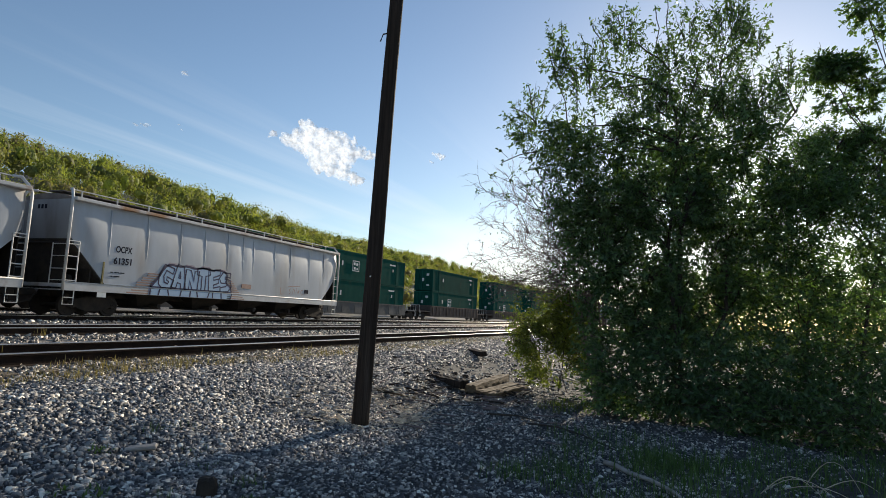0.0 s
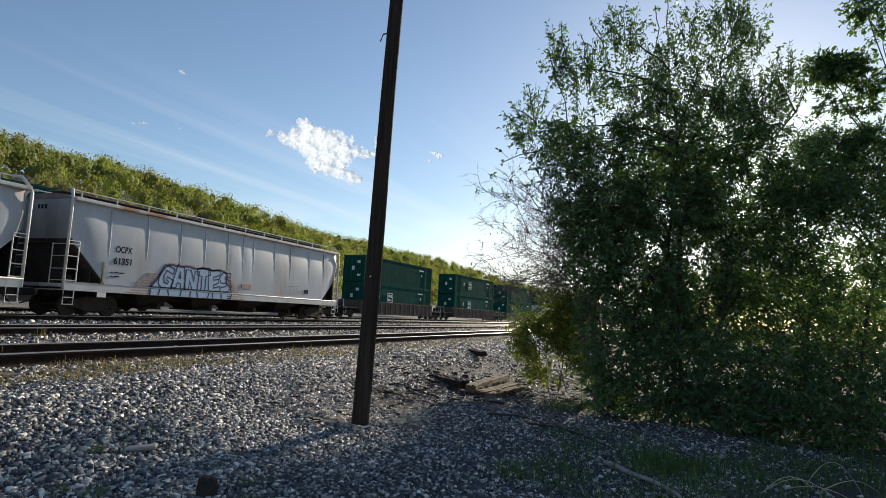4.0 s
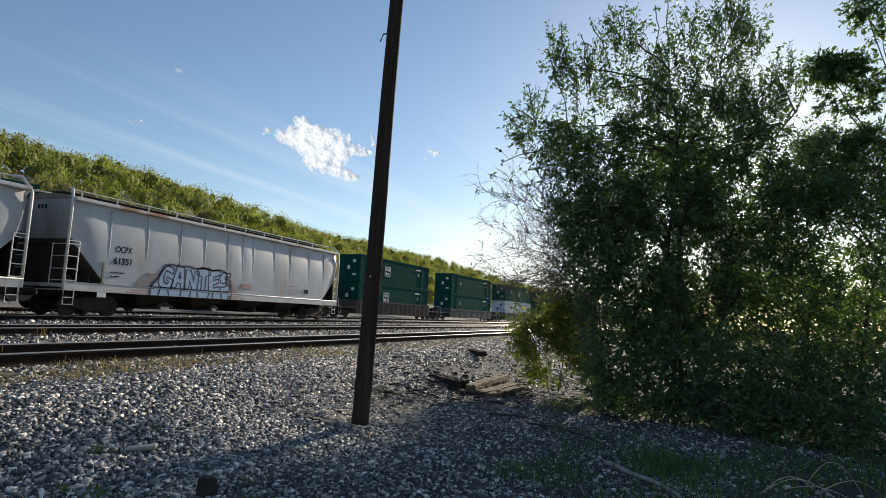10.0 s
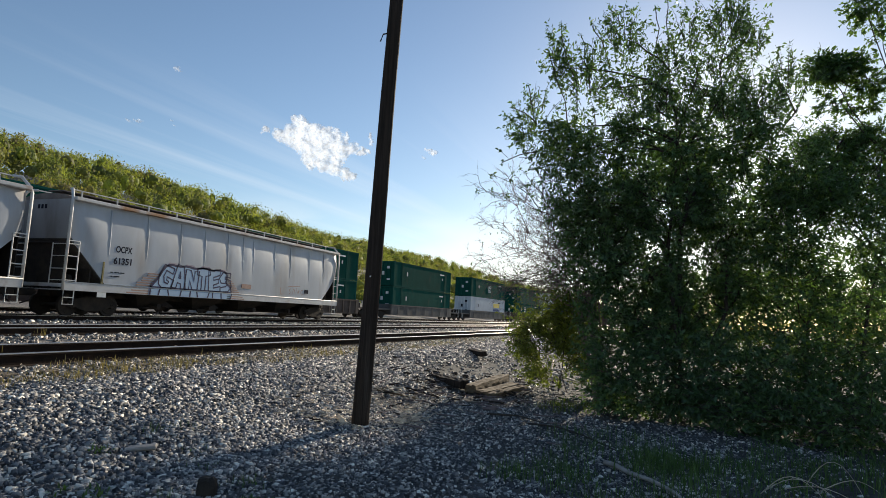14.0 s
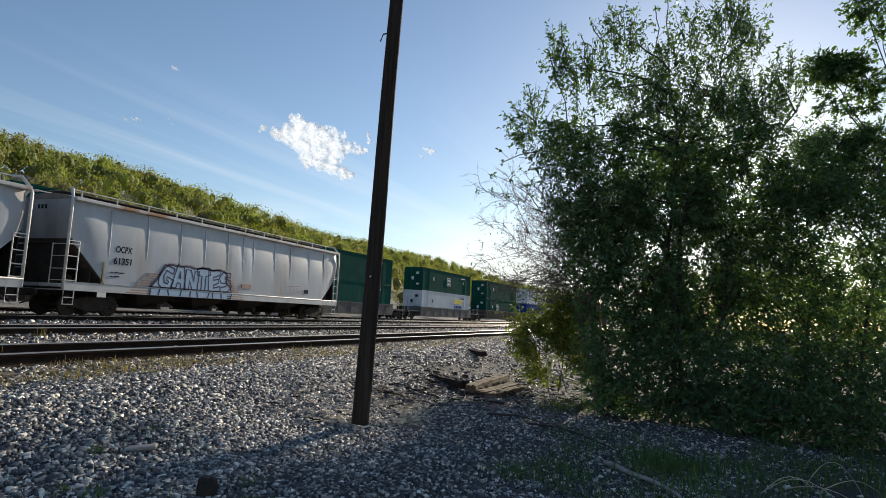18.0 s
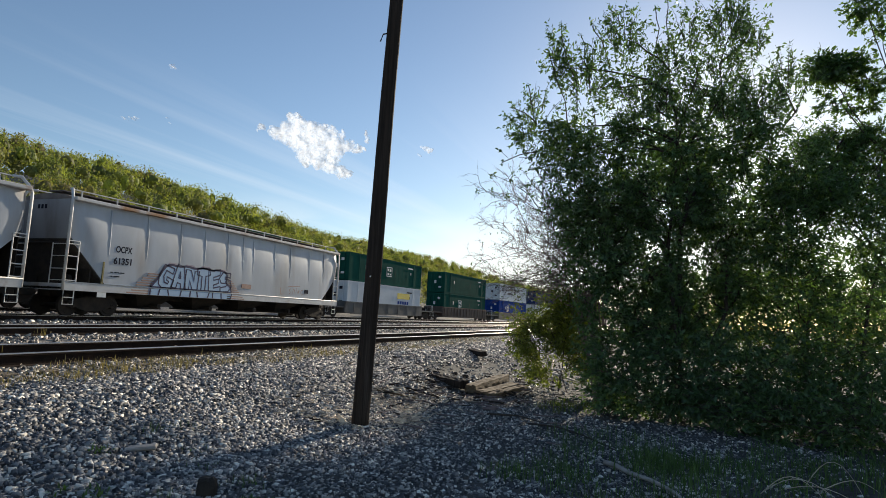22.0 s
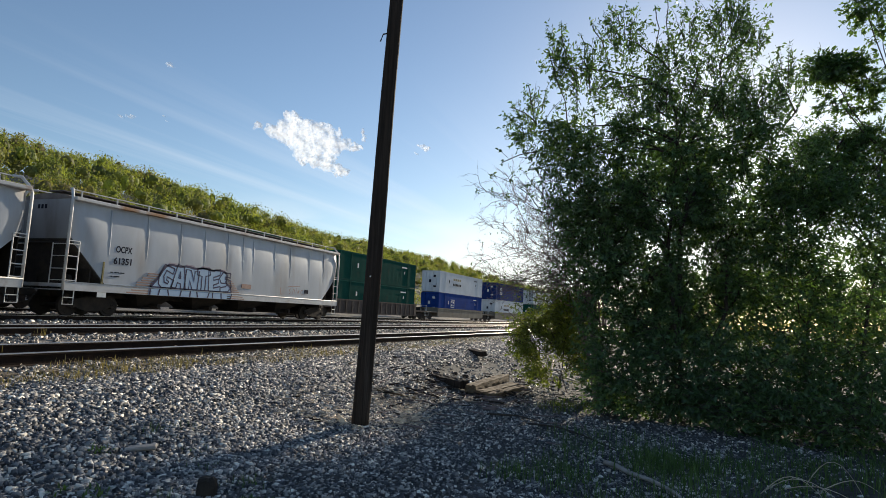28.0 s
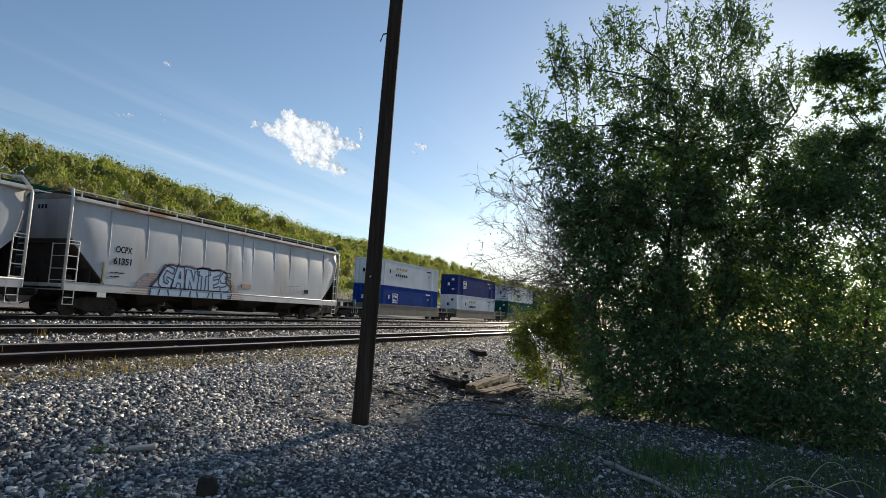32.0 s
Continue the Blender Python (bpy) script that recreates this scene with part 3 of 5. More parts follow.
    for y in (-4.9, -1.65, 1.65, 4.9):
        ch = Geo()
        top, bot = (1.45, 1.5), (0.55, 0.45)
        vs = []
        for (hx, hy), z in ((top, 1.3), (bot, 0.42)):
            vs += [(-hx, y - hy, z), (hx, y - hy, z), (hx, y + hy, z), (-hx, y + hy, z)]
        ch.add(vs, [(0, 1, 2, 3), (7, 6, 5, 4), (0, 4, 5, 1), (1, 5, 6, 2), (2, 6, 7, 3), (3, 7, 4, 0)])
        o = part("hopper_outlet", ch, M["under"], car)
        part("outlet_gate", Geo().box(-0.9, 0.9, y - 0.5, y + 0.5, 0.36, 0.44), M["under"], o)
        part("outlet_tube", Geo().tube([(-1.2, y + 0.1, 0.5), (1.2, y + 0.1, 0.5)], 0.11, 8), M["under"], o)


def truck(car, y, base=1.78, z=0.0):
    """A two-axle bogie under a car."""
    t = part("truck_bolster", Geo().box(-1.0, 1.0, y - 0.22, y + 0.22, 0.45, 0.78), M["under"], car)
    for s in (-1, 1):
        x = s * 0.98
        fr = [(y - base / 2 - 0.18, 0.36), (y - base / 2 - 0.2, 0.58), (y - base / 2 + 0.1, 0.66), (y - 0.35, 0.76), (y + 0.35, 0.76), (y + base / 2 - 0.1, 0.66),
              (y + base / 2 + 0.2, 0.58), (y + base / 2 + 0.18, 0.36), (y + base / 2 - 0.14, 0.36), (y + 0.3, 0.2), (y - 0.3, 0.2), (y - base / 2 + 0.14, 0.36)]
        part("side_frame", Geo().prism(fr, "x", x - 0.06, x + 0.06), M["under"], t)
        for k in (-0.16, 0, 0.16):
            part("spring", Geo().tube([(x, y + k, 0.26), (x, y + k, 0.5)], 0.06, 8), M["wheel"], t)


def wheel_geo():
    g = Geo()
    g.tube([(-0.95, 0, 0), (0.95, 0, 0)], 0.08, 10)
    for s in (-1, 1):
        g.tube([(s * 0.69, 0, 0), (s * 0.70, 0, 0), (s * 0.72, 0, 0), (s * 0.725, 0, 0), (s * 0.82, 0, 0)], [0.40, 0.445, 0.445, 0.425, 0.42], 20)
        g.tube([(s * 0.82, 0, 0), (s * 0.835, 0, 0)], [0.33, 0.31], 20)
        g.tube([(s * 0.90, 0, 0), (s * 1.06, 0, 0)], [0.11, 0.10], 8)
        for a in range(4):
            c, q = math.cos(a * math.pi / 2), math.sin(a * math.pi / 2)
            g.tube([(s * 1.05, 0.055 * c, 0.055 * q), (s * 1.08, 0.055 * c, 0.055 * q)], 0.02, 5)
    return g


WHEEL = mesh_of("wheelset", wheel_geo(), M["wheel"])


def wheelset(car, y):
    o = new("wheelset", WHEEL)
    o.parent = car
    o.matrix_basis = pose(0, y, 0.424)
    return o


def text(name, body, size, mat, parent, m):
    cu = bpy.data.curves.new(name, "FONT")
    cu.offset = 0.010
    cu.body, cu.size, cu.extrude, cu.align_x, cu.align_y = body, size, 0.002, "CENTER", "CENTER"
    tmp = bpy.data.objects.new(name, cu)
    scene.collection.objects.link(tmp)
    bpy.context.view_layer.update()
    me = bpy.data.meshes.new_from_object(tmp.evaluated_get(bpy.context.evaluated_depsgraph_get()))
    bpy.data.objects.remove(tmp)
    me.materials.clear(); me.materials.append(mat)
    ob = new(name, me)
    ob.parent = parent
    ob.matrix_basis = m
    return ob


FACE_X = Matrix(((0, 0, 1, 0), (1, 0, 0, 0), (0, 1, 0, 0), (0, 0, 0, 1)))


def ribbon(pts, w):
    """A strip of even width along a line of (u, v)."""
    P = [Vector((a, b)) for a, b in pts]
    left, right = [], []
    for i, q in enumerate(P):
        d = (P[min(i + 1, len(P) - 1)] - P[max(i - 1, 0)]).normalized()
        n = Vector((-d.y, d.x)) * w / 2
        left.append(tuple(q + n)); right.append(tuple(q - n))
    return left, right


def rounded(pts, times=2):
    """Corner cutting, ends kept."""
    for _ in range(times):
        q = [pts[0]]
        for (a, b), (c, d) in zip(pts, pts[1:]):
            q += [(a * 0.75 + c * 0.25, b * 0.75 + d * 0.25), (a * 0.25 + c * 0.75, b * 0.25 + d * 0.75)]
        pts = q + [pts[-1]]
    return pts


def graffiti(car):
    """Painted lettering: a pale blue field with dark outlines and strokes."""
    x = 1.588
    edge = [(-5.75, 1.31), (-5.35, 1.75), (-5.05, 2.25), (-4.75, 2.42), (-4.2, 2.36), (-3.7, 2.42), (-3.2, 2.34), (-2.6, 2.44), (-2.1, 2.34), (-1.75, 2.42), (-1.1, 2.36), (-1.0, 2.05), (-1.1, 1.8), (-0.72, 1.62), (-0.62, 1.31)]
    edge = rounded(edge, 1)
    field = part("graffiti_field", Geo().prism(edge, "x", x - 0.03, x), M["g_blue"], car, "pale blue spray-painted field")
    low = part("graffiti_field", Geo().box(1.62, 1.629, -5.85, -0.68, 1.0, 1.285), M["g_blue"], car, "pale blue spray-painted field")
    for k, y in enumerate((-5.8, -5.35, -4.75, -4.1, -3.5, -3.0, -2.35, -2.0, -1.4, -0.75)):
        d = 0.10 * math.sin(2.3 * k)
        part("graffiti_stroke", Geo().prism([(y, 1.0), (y + 0.08, 1.0), (y + 0.08 + d, 1.285), (y + d, 1.285)], "x", 1.629, 1.632), M["g_black"], low, "dark sprayed outline")
    for y0, y1, z in ((-4.9, -4.3, 2.44), (-3.9, -3.2, 2.44), (-2.9, -2.2, 2.46), (-1.7, -1.1, 2.42)):
        part("graffiti_haze", Geo().prism([(y0, z - 0.05), (y1, z - 0.06), (y1 - 0.1, z + 0.05), (y0 + 0.12, z + 0.06)], "x", x - 0.02, x - 0.001), M["g_haze"], car, "purple-brown overspray")
    glyphs = {
        "G": [[(0.95, 0.95), (0.3, 1), (0, 0.6), (0.05, 0.2), (0.3, 0), (0.9, 0.02), (1, 0.45), (0.55, 0.5), (0.55, 0.35), (0.7, 0.32), (0.65, 0.22), (0.4, 0.25), (0.32, 0.5), (0.45, 0.75), (0.9, 0.7)]],
        "A": [[(0, 0), (0.3, 1), (0.75, 0.98), (1, 0), (0.68, 0), (0.62, 0.25), (0.4, 0.25), (0.33, 0)], [(0.45, 0.45), (0.58, 0.45), (0.52, 0.75)]],
        "N": [[(0, 0), (0.05, 0.95), (0.4, 1), (0.68, 0.5), (0.68, 1), (1, 1), (0.95, 0), (0.6, 0), (0.35, 0.5), (0.33, 0)]],
        "T": [[(0, 1), (1, 1), (0.98, 0.7), (0.66, 0.72), (0.64, 0), (0.34, 0), (0.36, 0.72), (0.02, 0.7)]],
        "E": [[(0.02, 0), (0, 1), (0.95, 1), (0.9, 0.75), (0.4, 0.72), (0.4, 0.6), (0.8, 0.58), (0.8, 0.4), (0.4, 0.38), (0.4, 0.25), (0.95, 0.25), (1, 0)]],
        "S": [[(0.95, 0.95), (0.3, 1), (0, 0.75), (0.15, 0.5), (0.6, 0.42), (0.55, 0.27), (0.05, 0.28), (0, 0.03), (0.7, 0), (1, 0.3), (0.9, 0.6), (0.45, 0.66), (0.5, 0.75), (0.92, 0.72)]]}
    strokes = [edge + [edge[0]]]
    for k, ch in enumerate("GANTES"):
        u0, w, z0, h, tilt = -5.38 + 0.78 * k, 0.86, 1.27 + 0.05 * (k % 2), 1.06 + 0.06 * math.sin(2.1 * k), 0.12 - 0.05 * k
        for ring in glyphs[ch]:
            pts = [(u0 + w * (p + tilt * q), z0 + h * (q + 0.06 * math.sin(4 * p + k))) for p, q in ring]
            strokes.append(pts + [pts[0]])
    for k, pts in enumerate(strokes):
        pts = [(u, max(w, 1.33)) for u, w in pts]
        a, b = ribbon(pts, 0.072 if k else 0.10)
        g = Geo()
        n = len(a)
        g.add([(x + 0.004, *q) for q in a] + [(x + 0.004, *q) for q in b] + [(x, *q) for q in a] + [(x, *q) for q in b],
              [(i, i + 1, n + i + 1, n + i) for i in range(n - 1)] + [(i, 2 * n + i, 2 * n + i + 1, i + 1) for i in range(n - 1)] + [(n + i, n + i + 1, 3 * n + i + 1, 3 * n + i) for i in range(n - 1)])
        part("graffiti_stroke", g, M["g_black"], field, "dark sprayed outline")
    for i in range(9):
        z = 1.02 + i * 0.105 + 0.03 * (i > 1)
        part("graffiti_fade", Geo().box(1.55 if z > 1.3 else 1.61, 1.574 + 0.012 * (z > 1.7) if z > 1.3 else 1.629, -6.95 + 0.13 * i + 0.1 * (i % 2), -5.75 + 0.09 * i, z, z + 0.05), M["g_rust"], car, "rusty brown sprayed dashes")
        part("graffiti_fade", Geo().box(1.55 if z > 1.3 else 1.61, 1.574 + 0.012 * (z > 1.7) if z > 1.3 else 1.629, -0.95 + 0.01 * i, 0.35 - 0.12 * i, z, z + 0.05), M["g_rust"], car, "rusty brown sprayed dashes")
    part("tag_patch", Geo().box(1.55, 1.579, 0.15, 0.9, 1.62, 1.85), M["g_rust"], car, "faint yellow-brown sprayed patch")
    for i, pts in enumerate(([(3.5, 1.9), (3.5, 1.5), (3.65, 1.48)], [(4.5, 1.85), (4.3, 1.75), (4.5, 1.62), (4.32, 1.5)], [(4.62, 1.5), (4.8, 1.95), (4.95, 1.5)], [(5.05, 1.9), (5.2, 1.52), (5.35, 1.9), (5.3, 1.6)], [(5.75, 1.85), (5.5, 1.75), (5.55, 1.5), (5.75, 1.55)], [(4.2, 1.95), (5.4, 2.05)])):
        a, b = ribbon(rounded(pts), 0.035)
        n = len(a)
        part("tag_stroke", Geo().add([(1.58, *q) for q in a + b], [(k, k + 1, n + k + 1, n + k) for k in range(n - 1)]), M["g_rust"], car, "faint brown scribbled stroke")


def hopper_car(y, marked):
    car = empty("covered_hopper_car", pose(-22.86, y, 0), "light grey covered hopper rail car standing on the track" + (" with graffiti" if marked else ""), "rail car", "hopper cars")
    hopper_body(car)
    hopper_details(car)
    for yy in (-7.95, 7.95):
        truck(car, yy)
        wheelset(car, yy - 0.89)
        wheelset(car, yy + 0.89)
    if marked:
        graffiti(car)
    text("reporting_mark", "OCPX", 0.36, M["decal"], car, pose(1.5885, -7.24, 2.76) @ FACE_X @ Matrix.Diagonal((0.78, 1, 1, 1)))
    text("car_number", "61351", 0.37, M["decal"], car, pose(1.5875, -7.22, 2.28) @ FACE_X)
    for i, (y0, w) in enumerate(((-7.75, 0.10), (-7.58, 0.22), (-7.30, 0.2), (-7.75, 0.10), (-7.58, 0.26))):
        z = 1.80 - 0.16 * (i > 2)
        part("stencil_line", Geo().box(1.55, 1.579, y0, y0 + w, z, z + 0.035), M["decal"], car)
    for x in (-0.5, -0.3, -0.1):
        part("end_number", Geo().box(x, x + 0.12, -9.594, -9.587, 4.13, 4.3), M["decal"], car)
    part("stencil_patch", Geo().box(1.55, 1.579, 5.9, 6.3, 1.62, 1.86), M["decal"], car)
    part("reflector_plate", Geo().box(1.63, 1.64, -8.3, -7.9, 0.78, 0.98), M["label_white"], car, "white data plate")
    return car


# ---- double-stack train ----
CW, CL, CH = 1.30, 16.15, 2.81


def container(kind, mat, m, at=5.0):
    names = {"c_green": "dark green", "c_white": "white", "c_blue": "blue", "c_navy": "dark blue"}
    c = empty("shipping_container", m, names[mat] + " steel shipping container stacked on a well car", "container", "double-stack containers")
    # corrugated sides
    g = Geo()
    ys = np.linspace(0.12, CL - 0.12, 69)
    for s in (-1, 1):
        vs, fs = [], []
        for i, y in enumerate(ys):
            d = 0.002 if (i // 2) % 2 else 0.0
            vs += [(s * (CW - 0.03 - d), y, 0.14), (s * (CW - 0.03 - d), y, CH - 0.1)]
        fs = [(2 * i, 2 * i + 1, 2 * i + 3, 2 * i + 2) for i in range(len(ys) - 1)]
        g.add(vs, fs)
    g.box(-CW + 0.05, CW - 0.05, 0.1, CL - 0.1, 0.06, CH - 0.02)
    part("body", g, M[mat], c)
    for s in (-1, 1):
        part("top_rail", Geo().box(s * CW - 0.06 * (s > 0), s * CW + 0.06 * (s < 0), 0, CL, CH - 0.12, CH), M[mat], c)
        part("bottom_rail", Geo().box(s * CW - 0.06 * (s > 0), s * CW + 0.06 * (s < 0), 0, CL, 0, 0.15), M[mat], c)
        for y in (0.0, 1.9, CL - 2.06, CL - 0.16):
            part("corner_post", Geo().box(s * CW - 0.09 * (s > 0) + 0.004 * s, s * CW + 0.09 * (s < 0) + 0.004 * s, y, y + 0.16, 0.004, CH - 0.004), M[mat], c)
    for y in (0.0, CL):
        e = -1 if y == 0 else 1
        part("end_frame", Geo().box(-CW, CW, min(y, y - e * 0.1), max(y, y - e * 0.1), CH - 0.15, CH - 0.004), M[mat], c)
        for x in (-0.75, -0.25, 0.25, 0.75):
            part("end_rib", Geo().box(x - 0.04, x + 0.04, min(y - e * 0.09, y + e * 0.015), max(y - e * 0.09, y + e * 0.015), 0.15, CH - 0.15), M[mat], c)
    dec = M["decal"] if mat == "c_white" else M["label_white"]
    # small plates on the leading end
    for x, z, w, h in ((0.55, 2.1, 0.36, 0.28), (-0.1, 1.45, 0.30, 0.40), (0.6, 0.75, 0.4, 0.2)):
        part("end_plate", Geo().box(x - w / 2, x + w / 2, -0.03, -0.022, z - h / 2, z + h / 2), dec, c)
    part("side_plate", Geo().box(CW + 0.001, CW + 0.006, 3.1, 3.35, 1.35, 1.8), dec, c)
    part("side_plate", Geo().box(CW + 0.001, CW + 0.006, 13.2, 13.4, 1.5, 1.8), dec, c)
    part("side_code", Geo().box(CW + 0.001, CW + 0.006, CL - 3.6, CL - 2.3, 2.18, 2.32), dec, c)
    if kind == "square":      # a framed square mark
        o = part("square_mark", Geo().box(CW + 0.001, CW + 0.006, at, at + 1.25, 0.95, 2.0), M["label_white"], c)
        part("mark_field", Geo().box(CW + 0.006, CW + 0.010, at + 0.1, at + 1.15, 1.03, 1.92), M[mat], o)
        for u0, u1, v0, v1 in ((0.22, 0.5, 1.55, 1.82), (0.66, 1.02, 1.5, 1.78), (0.22, 0.58, 1.12, 1.36), (0.74, 0.98, 1.12, 1.3)):
            part("mark_stroke", Geo().box(CW + 0.010, CW + 0.013, at + u0, at + u1, v0, v1), M["label_white"], o)
    if kind == "yellow":      # a yellow block over a row of dark bars
        part("yellow_mark", Geo().box(CW + 0.001, CW + 0.006, 10.3, 13.3, 1.45, 2.1), M["yellow"], c, "yellow block mark")
        for i in range(5):
            part("mark_bar", Geo().box(CW + 0.001, CW + 0.006, 10.4 + i * 0.56, 10.82 + i * 0.56, 0.85, 1.2), M["c_blue"], c, "dark blue bar")
    if kind == "line":        # pale yellow and dark bars high on the side
        for i in range(4):
            part("mark_bar", Geo().box(CW + 0.001, CW + 0.006, 4.6 + i * 0.72, 5.1 + i * 0.72, 1.8, 2.1), M["strap"], c, "pale yellow bar")
        for i in range(6):
            part("mark_bar", Geo().box(CW + 0.001, CW + 0.006, 4.5 + i * 0.5, 4.86 + i * 0.5, 1.1, 1.4), M["decal"], c, "dark bar")
    return c


def well_car(style, m):
    mat = {"ribbed": "w_brown", "plain": "w_grey", "tan": "w_tan"}[style]
    words = {"ribbed": "brown well car with ribbed sides carrying two stacked containers", "plain": "grey dirty well car carrying two stacked containers", "tan": "tan well car with smooth sides carrying two stacked containers"}
    car = empty("well_car", m, words[style], "rail car", "double-stack train cars")
    y0, y1 = -0.35, CL + 0.35
    top = 1.75 if style == "ribbed" else 1.55
    for s in (-1, 1):
        x = s * 1.40
        sd = part("side_wall", Geo().box(x - 0.02, x + 0.02, y0, y1, 0.40, top - 0.04), M[mat], car)
        part("top_chord", Geo().box(x - 0.06, x + 0.06, y0, y1, top - 0.12, top), M[mat], sd)
        part("bottom_chord", Geo().box(x - 0.07, x + 0.07, y0 + 1.0, y1 - 1.0, 0.36, 0.50), M[mat], sd)
        if style == "ribbed":
            for i in range(15):
                y = y0 + 0.5 + i * (y1 - y0 - 1.0) / 14
                part("side_rib", Geo().box(min(x, x + s * 0.09), max(x, x + s * 0.09), y - 0.09, y + 0.09, 0.50, top - 0.12), M[mat], sd)
        elif style == "plain":
            for i in range(7):
                y = y0 + 1.5 + i * (y1 - y0 - 3.0) / 6
                part("side_rib", Geo().box(min(x, x + s * 0.05), max(x, x + s * 0.05), y - 0.05, y + 0.05, 0.50, top - 0.12), M[mat], sd)
    part("floor_beam", Geo().box(-1.38, 1.38, y0, y1, 0.52, 0.78), M["under"], car)
    for a, e in ((y0, -1), (y1, 1)):
        b = a + e * 3.2
        part("end_platform", Geo().box(-1.3, 1.3, min(a, b), max(a, b), 0.92, 1.08), M[mat], car)
        part("bulkhead", Geo().box(-1.38, 1.38, min(a, a + e * 0.12), max(a, a + e * 0.12), 0.5, top + 0.03), M[mat], car)
        part("coupler", Geo().box(-0.15, 0.15, min(b, b + e * 0.75), max(b, b + e * 0.75), 0.7, 0.98), M["under"], car)
        for s in (-1, 1):
            hr = part("hand_rail", Geo().tube([(s * 1.25, b - e * 0.1, 1.05), (s * 1.25, b - e * 0.1, 1.75), (s * 0.5, b - e * 0.1, 1.75), (s * 0.5, b - e * 0.1, 1.05)], 0.03, 5), M["white_tube"], car)
            part("grab_step", Geo().tube([(s * 1.3, b - e * 0.15, 0.95), (s * 1.3, b - e * 0.15, 0.45), (s * 1.3, b - e * 0.5, 0.45), (s * 1.3, b - e * 0.5, 0.95)], 0.025, 5), M["white_tube"], hr)
        part("brake_box", Geo().box(-0.7, 0.2, min(b - e * 1.6, b - e * 0.9), max(b - e * 1.6, b - e * 0.9), 1.08, 1.5), M["under"], car)
    spin = []
    for yc in (y0 - 1.9, y1 + 1.9):
        truck(car, yc)
        spin += [wheelset(car, yc - 0.89), wheelset(car, yc + 0.89)]
    return car, spin


TRAIN = [  # lower container, upper container, well style
    (("square", "c_green"), ("plain", "c_green"), "ribbed"),
    (("plain", "c_green"), ("square", "c_green"), "plain"),
    (("plain", "c_green"), ("square", "c_green"), "plain"),
    (("square", "c_green"), ("plain", "c_green"), "ribbed"),
    (("square", "c_green"), ("square", "c_green"), "ribbed"),
    (("plain", "c_green"), ("plain", "c_green"), "plain"),
    (("yellow", "c_white"), ("square", "c_green"), "plain"),
    (("square", "c_green"), ("plain", "c_green"), "ribbed"),
    (("square", "c_blue"), ("line", "c_white"), "tan"),
    (("line", "c_white"), ("square", "c_navy"), "tan"),
    (("plain", "c_green"), ("line", "c_white"), "plain"),
    (("plain", "c_green"), ("square", "c_green"), "ribbed"),
    (("plain", "c_green"), ("plain", "c_green"), "plain"),
]
SPEED = 4.16
LINE = pose(-30.46, 59.94, 0, 0, 0, -2.69)   # the train's track: its own y runs along the rails
FRONTS = [-61.0, -37.4, -13.7, 10.3, 34.4, 58.15, 82.2, 105.6, 128.9, 151.8, 175.2, 198.6, 222.0]
MOVING = []


def build_train():
    for y, (lower, upper, style) in zip(FRONTS, TRAIN):
        car, spin = well_car(style, LINE @ pose(0, y, 0))
        lo = container(*lower, LINE @ pose(0, y, 0.78), 4.0 if lower[1] == "c_blue" else 5.0)
        up = container(*upper, LINE @ pose(0, y, 0.78 + CH + 0.02), 2.0 if upper[1] == "c_navy" else (7.5 if lower[0] == "yellow" else 5.0))
        MOVING.append((y, car, lo, up, spin))


# ---- pole ----
def build_pole():
    p = tagged(new("utility_pole"), "tall dark creosoted wooden utility pole standing in the gravel", "pole")
    p.matrix_world = pose(-4.19, 7.76, -0.85)
    rng = random.Random(3)
    g = Geo()
    n, sides = 60, 20
    h = 9.6
    for i in range(n + 1):
        z = -0.3 + (h + 0.3) * i / n
        r = 0.124 - 0.0032 * z
        cx, cy = 0.023 * z + 0.008 * math.sin(z * 0.9), 0.0067 * z
        for k in range(sides):
            t = 2 * math.pi * k / sides
            rr = r * (1 + 0.03 * math.sin(5 * t + 1.3 * math.sin(z * 0.5)) + rng.uniform(-0.012, 0.012))
            g.v.append((cx + rr * math.cos(t), cy + rr * math.sin(t), z))
    for i in range(n):
        for k in range(sides):
            g.f.append((i * sides + k, i * sides + (k + 1) % sides, (i + 1) * sides + (k + 1) % sides, (i + 1) * sides + k))
    part("shaft", g, M["pole"], p, smooth=True)
    part("step_bolt", Geo().tube([(0.05, 0.0, 5.92), (-0.01, -0.03, 5.90), (-0.04, -0.05, 5.78)], 0.012, 6), M["rail_side"], p)
    part("metal_tag", Geo().box(0.070, 0.085, -0.118, -0.100, 2.15, 2.17), M["label_white"], p)


# ---- trees and shrubs ----
def limb(g, a, b, ra, rb, rng, wob=0.12, n=5, sides=6):
    a, b = np.array(a, float), np.array(b, float)
    L = np.linalg.norm(b - a)
    pts = [a + (b - a) * t + (rng.normal(0, wob * L * 0.25, 3) if 0 < t < 1 else 0) + np.array([0, 0, 0.10 * L * math.sin(math.pi * t)]) for t in np.linspace(0, 1, n)]
    g.tube([tuple(p) for p in pts], [ra + (rb - ra) * t for t in np.linspace(0, 1, n)], sides, cap=False)
    return pts


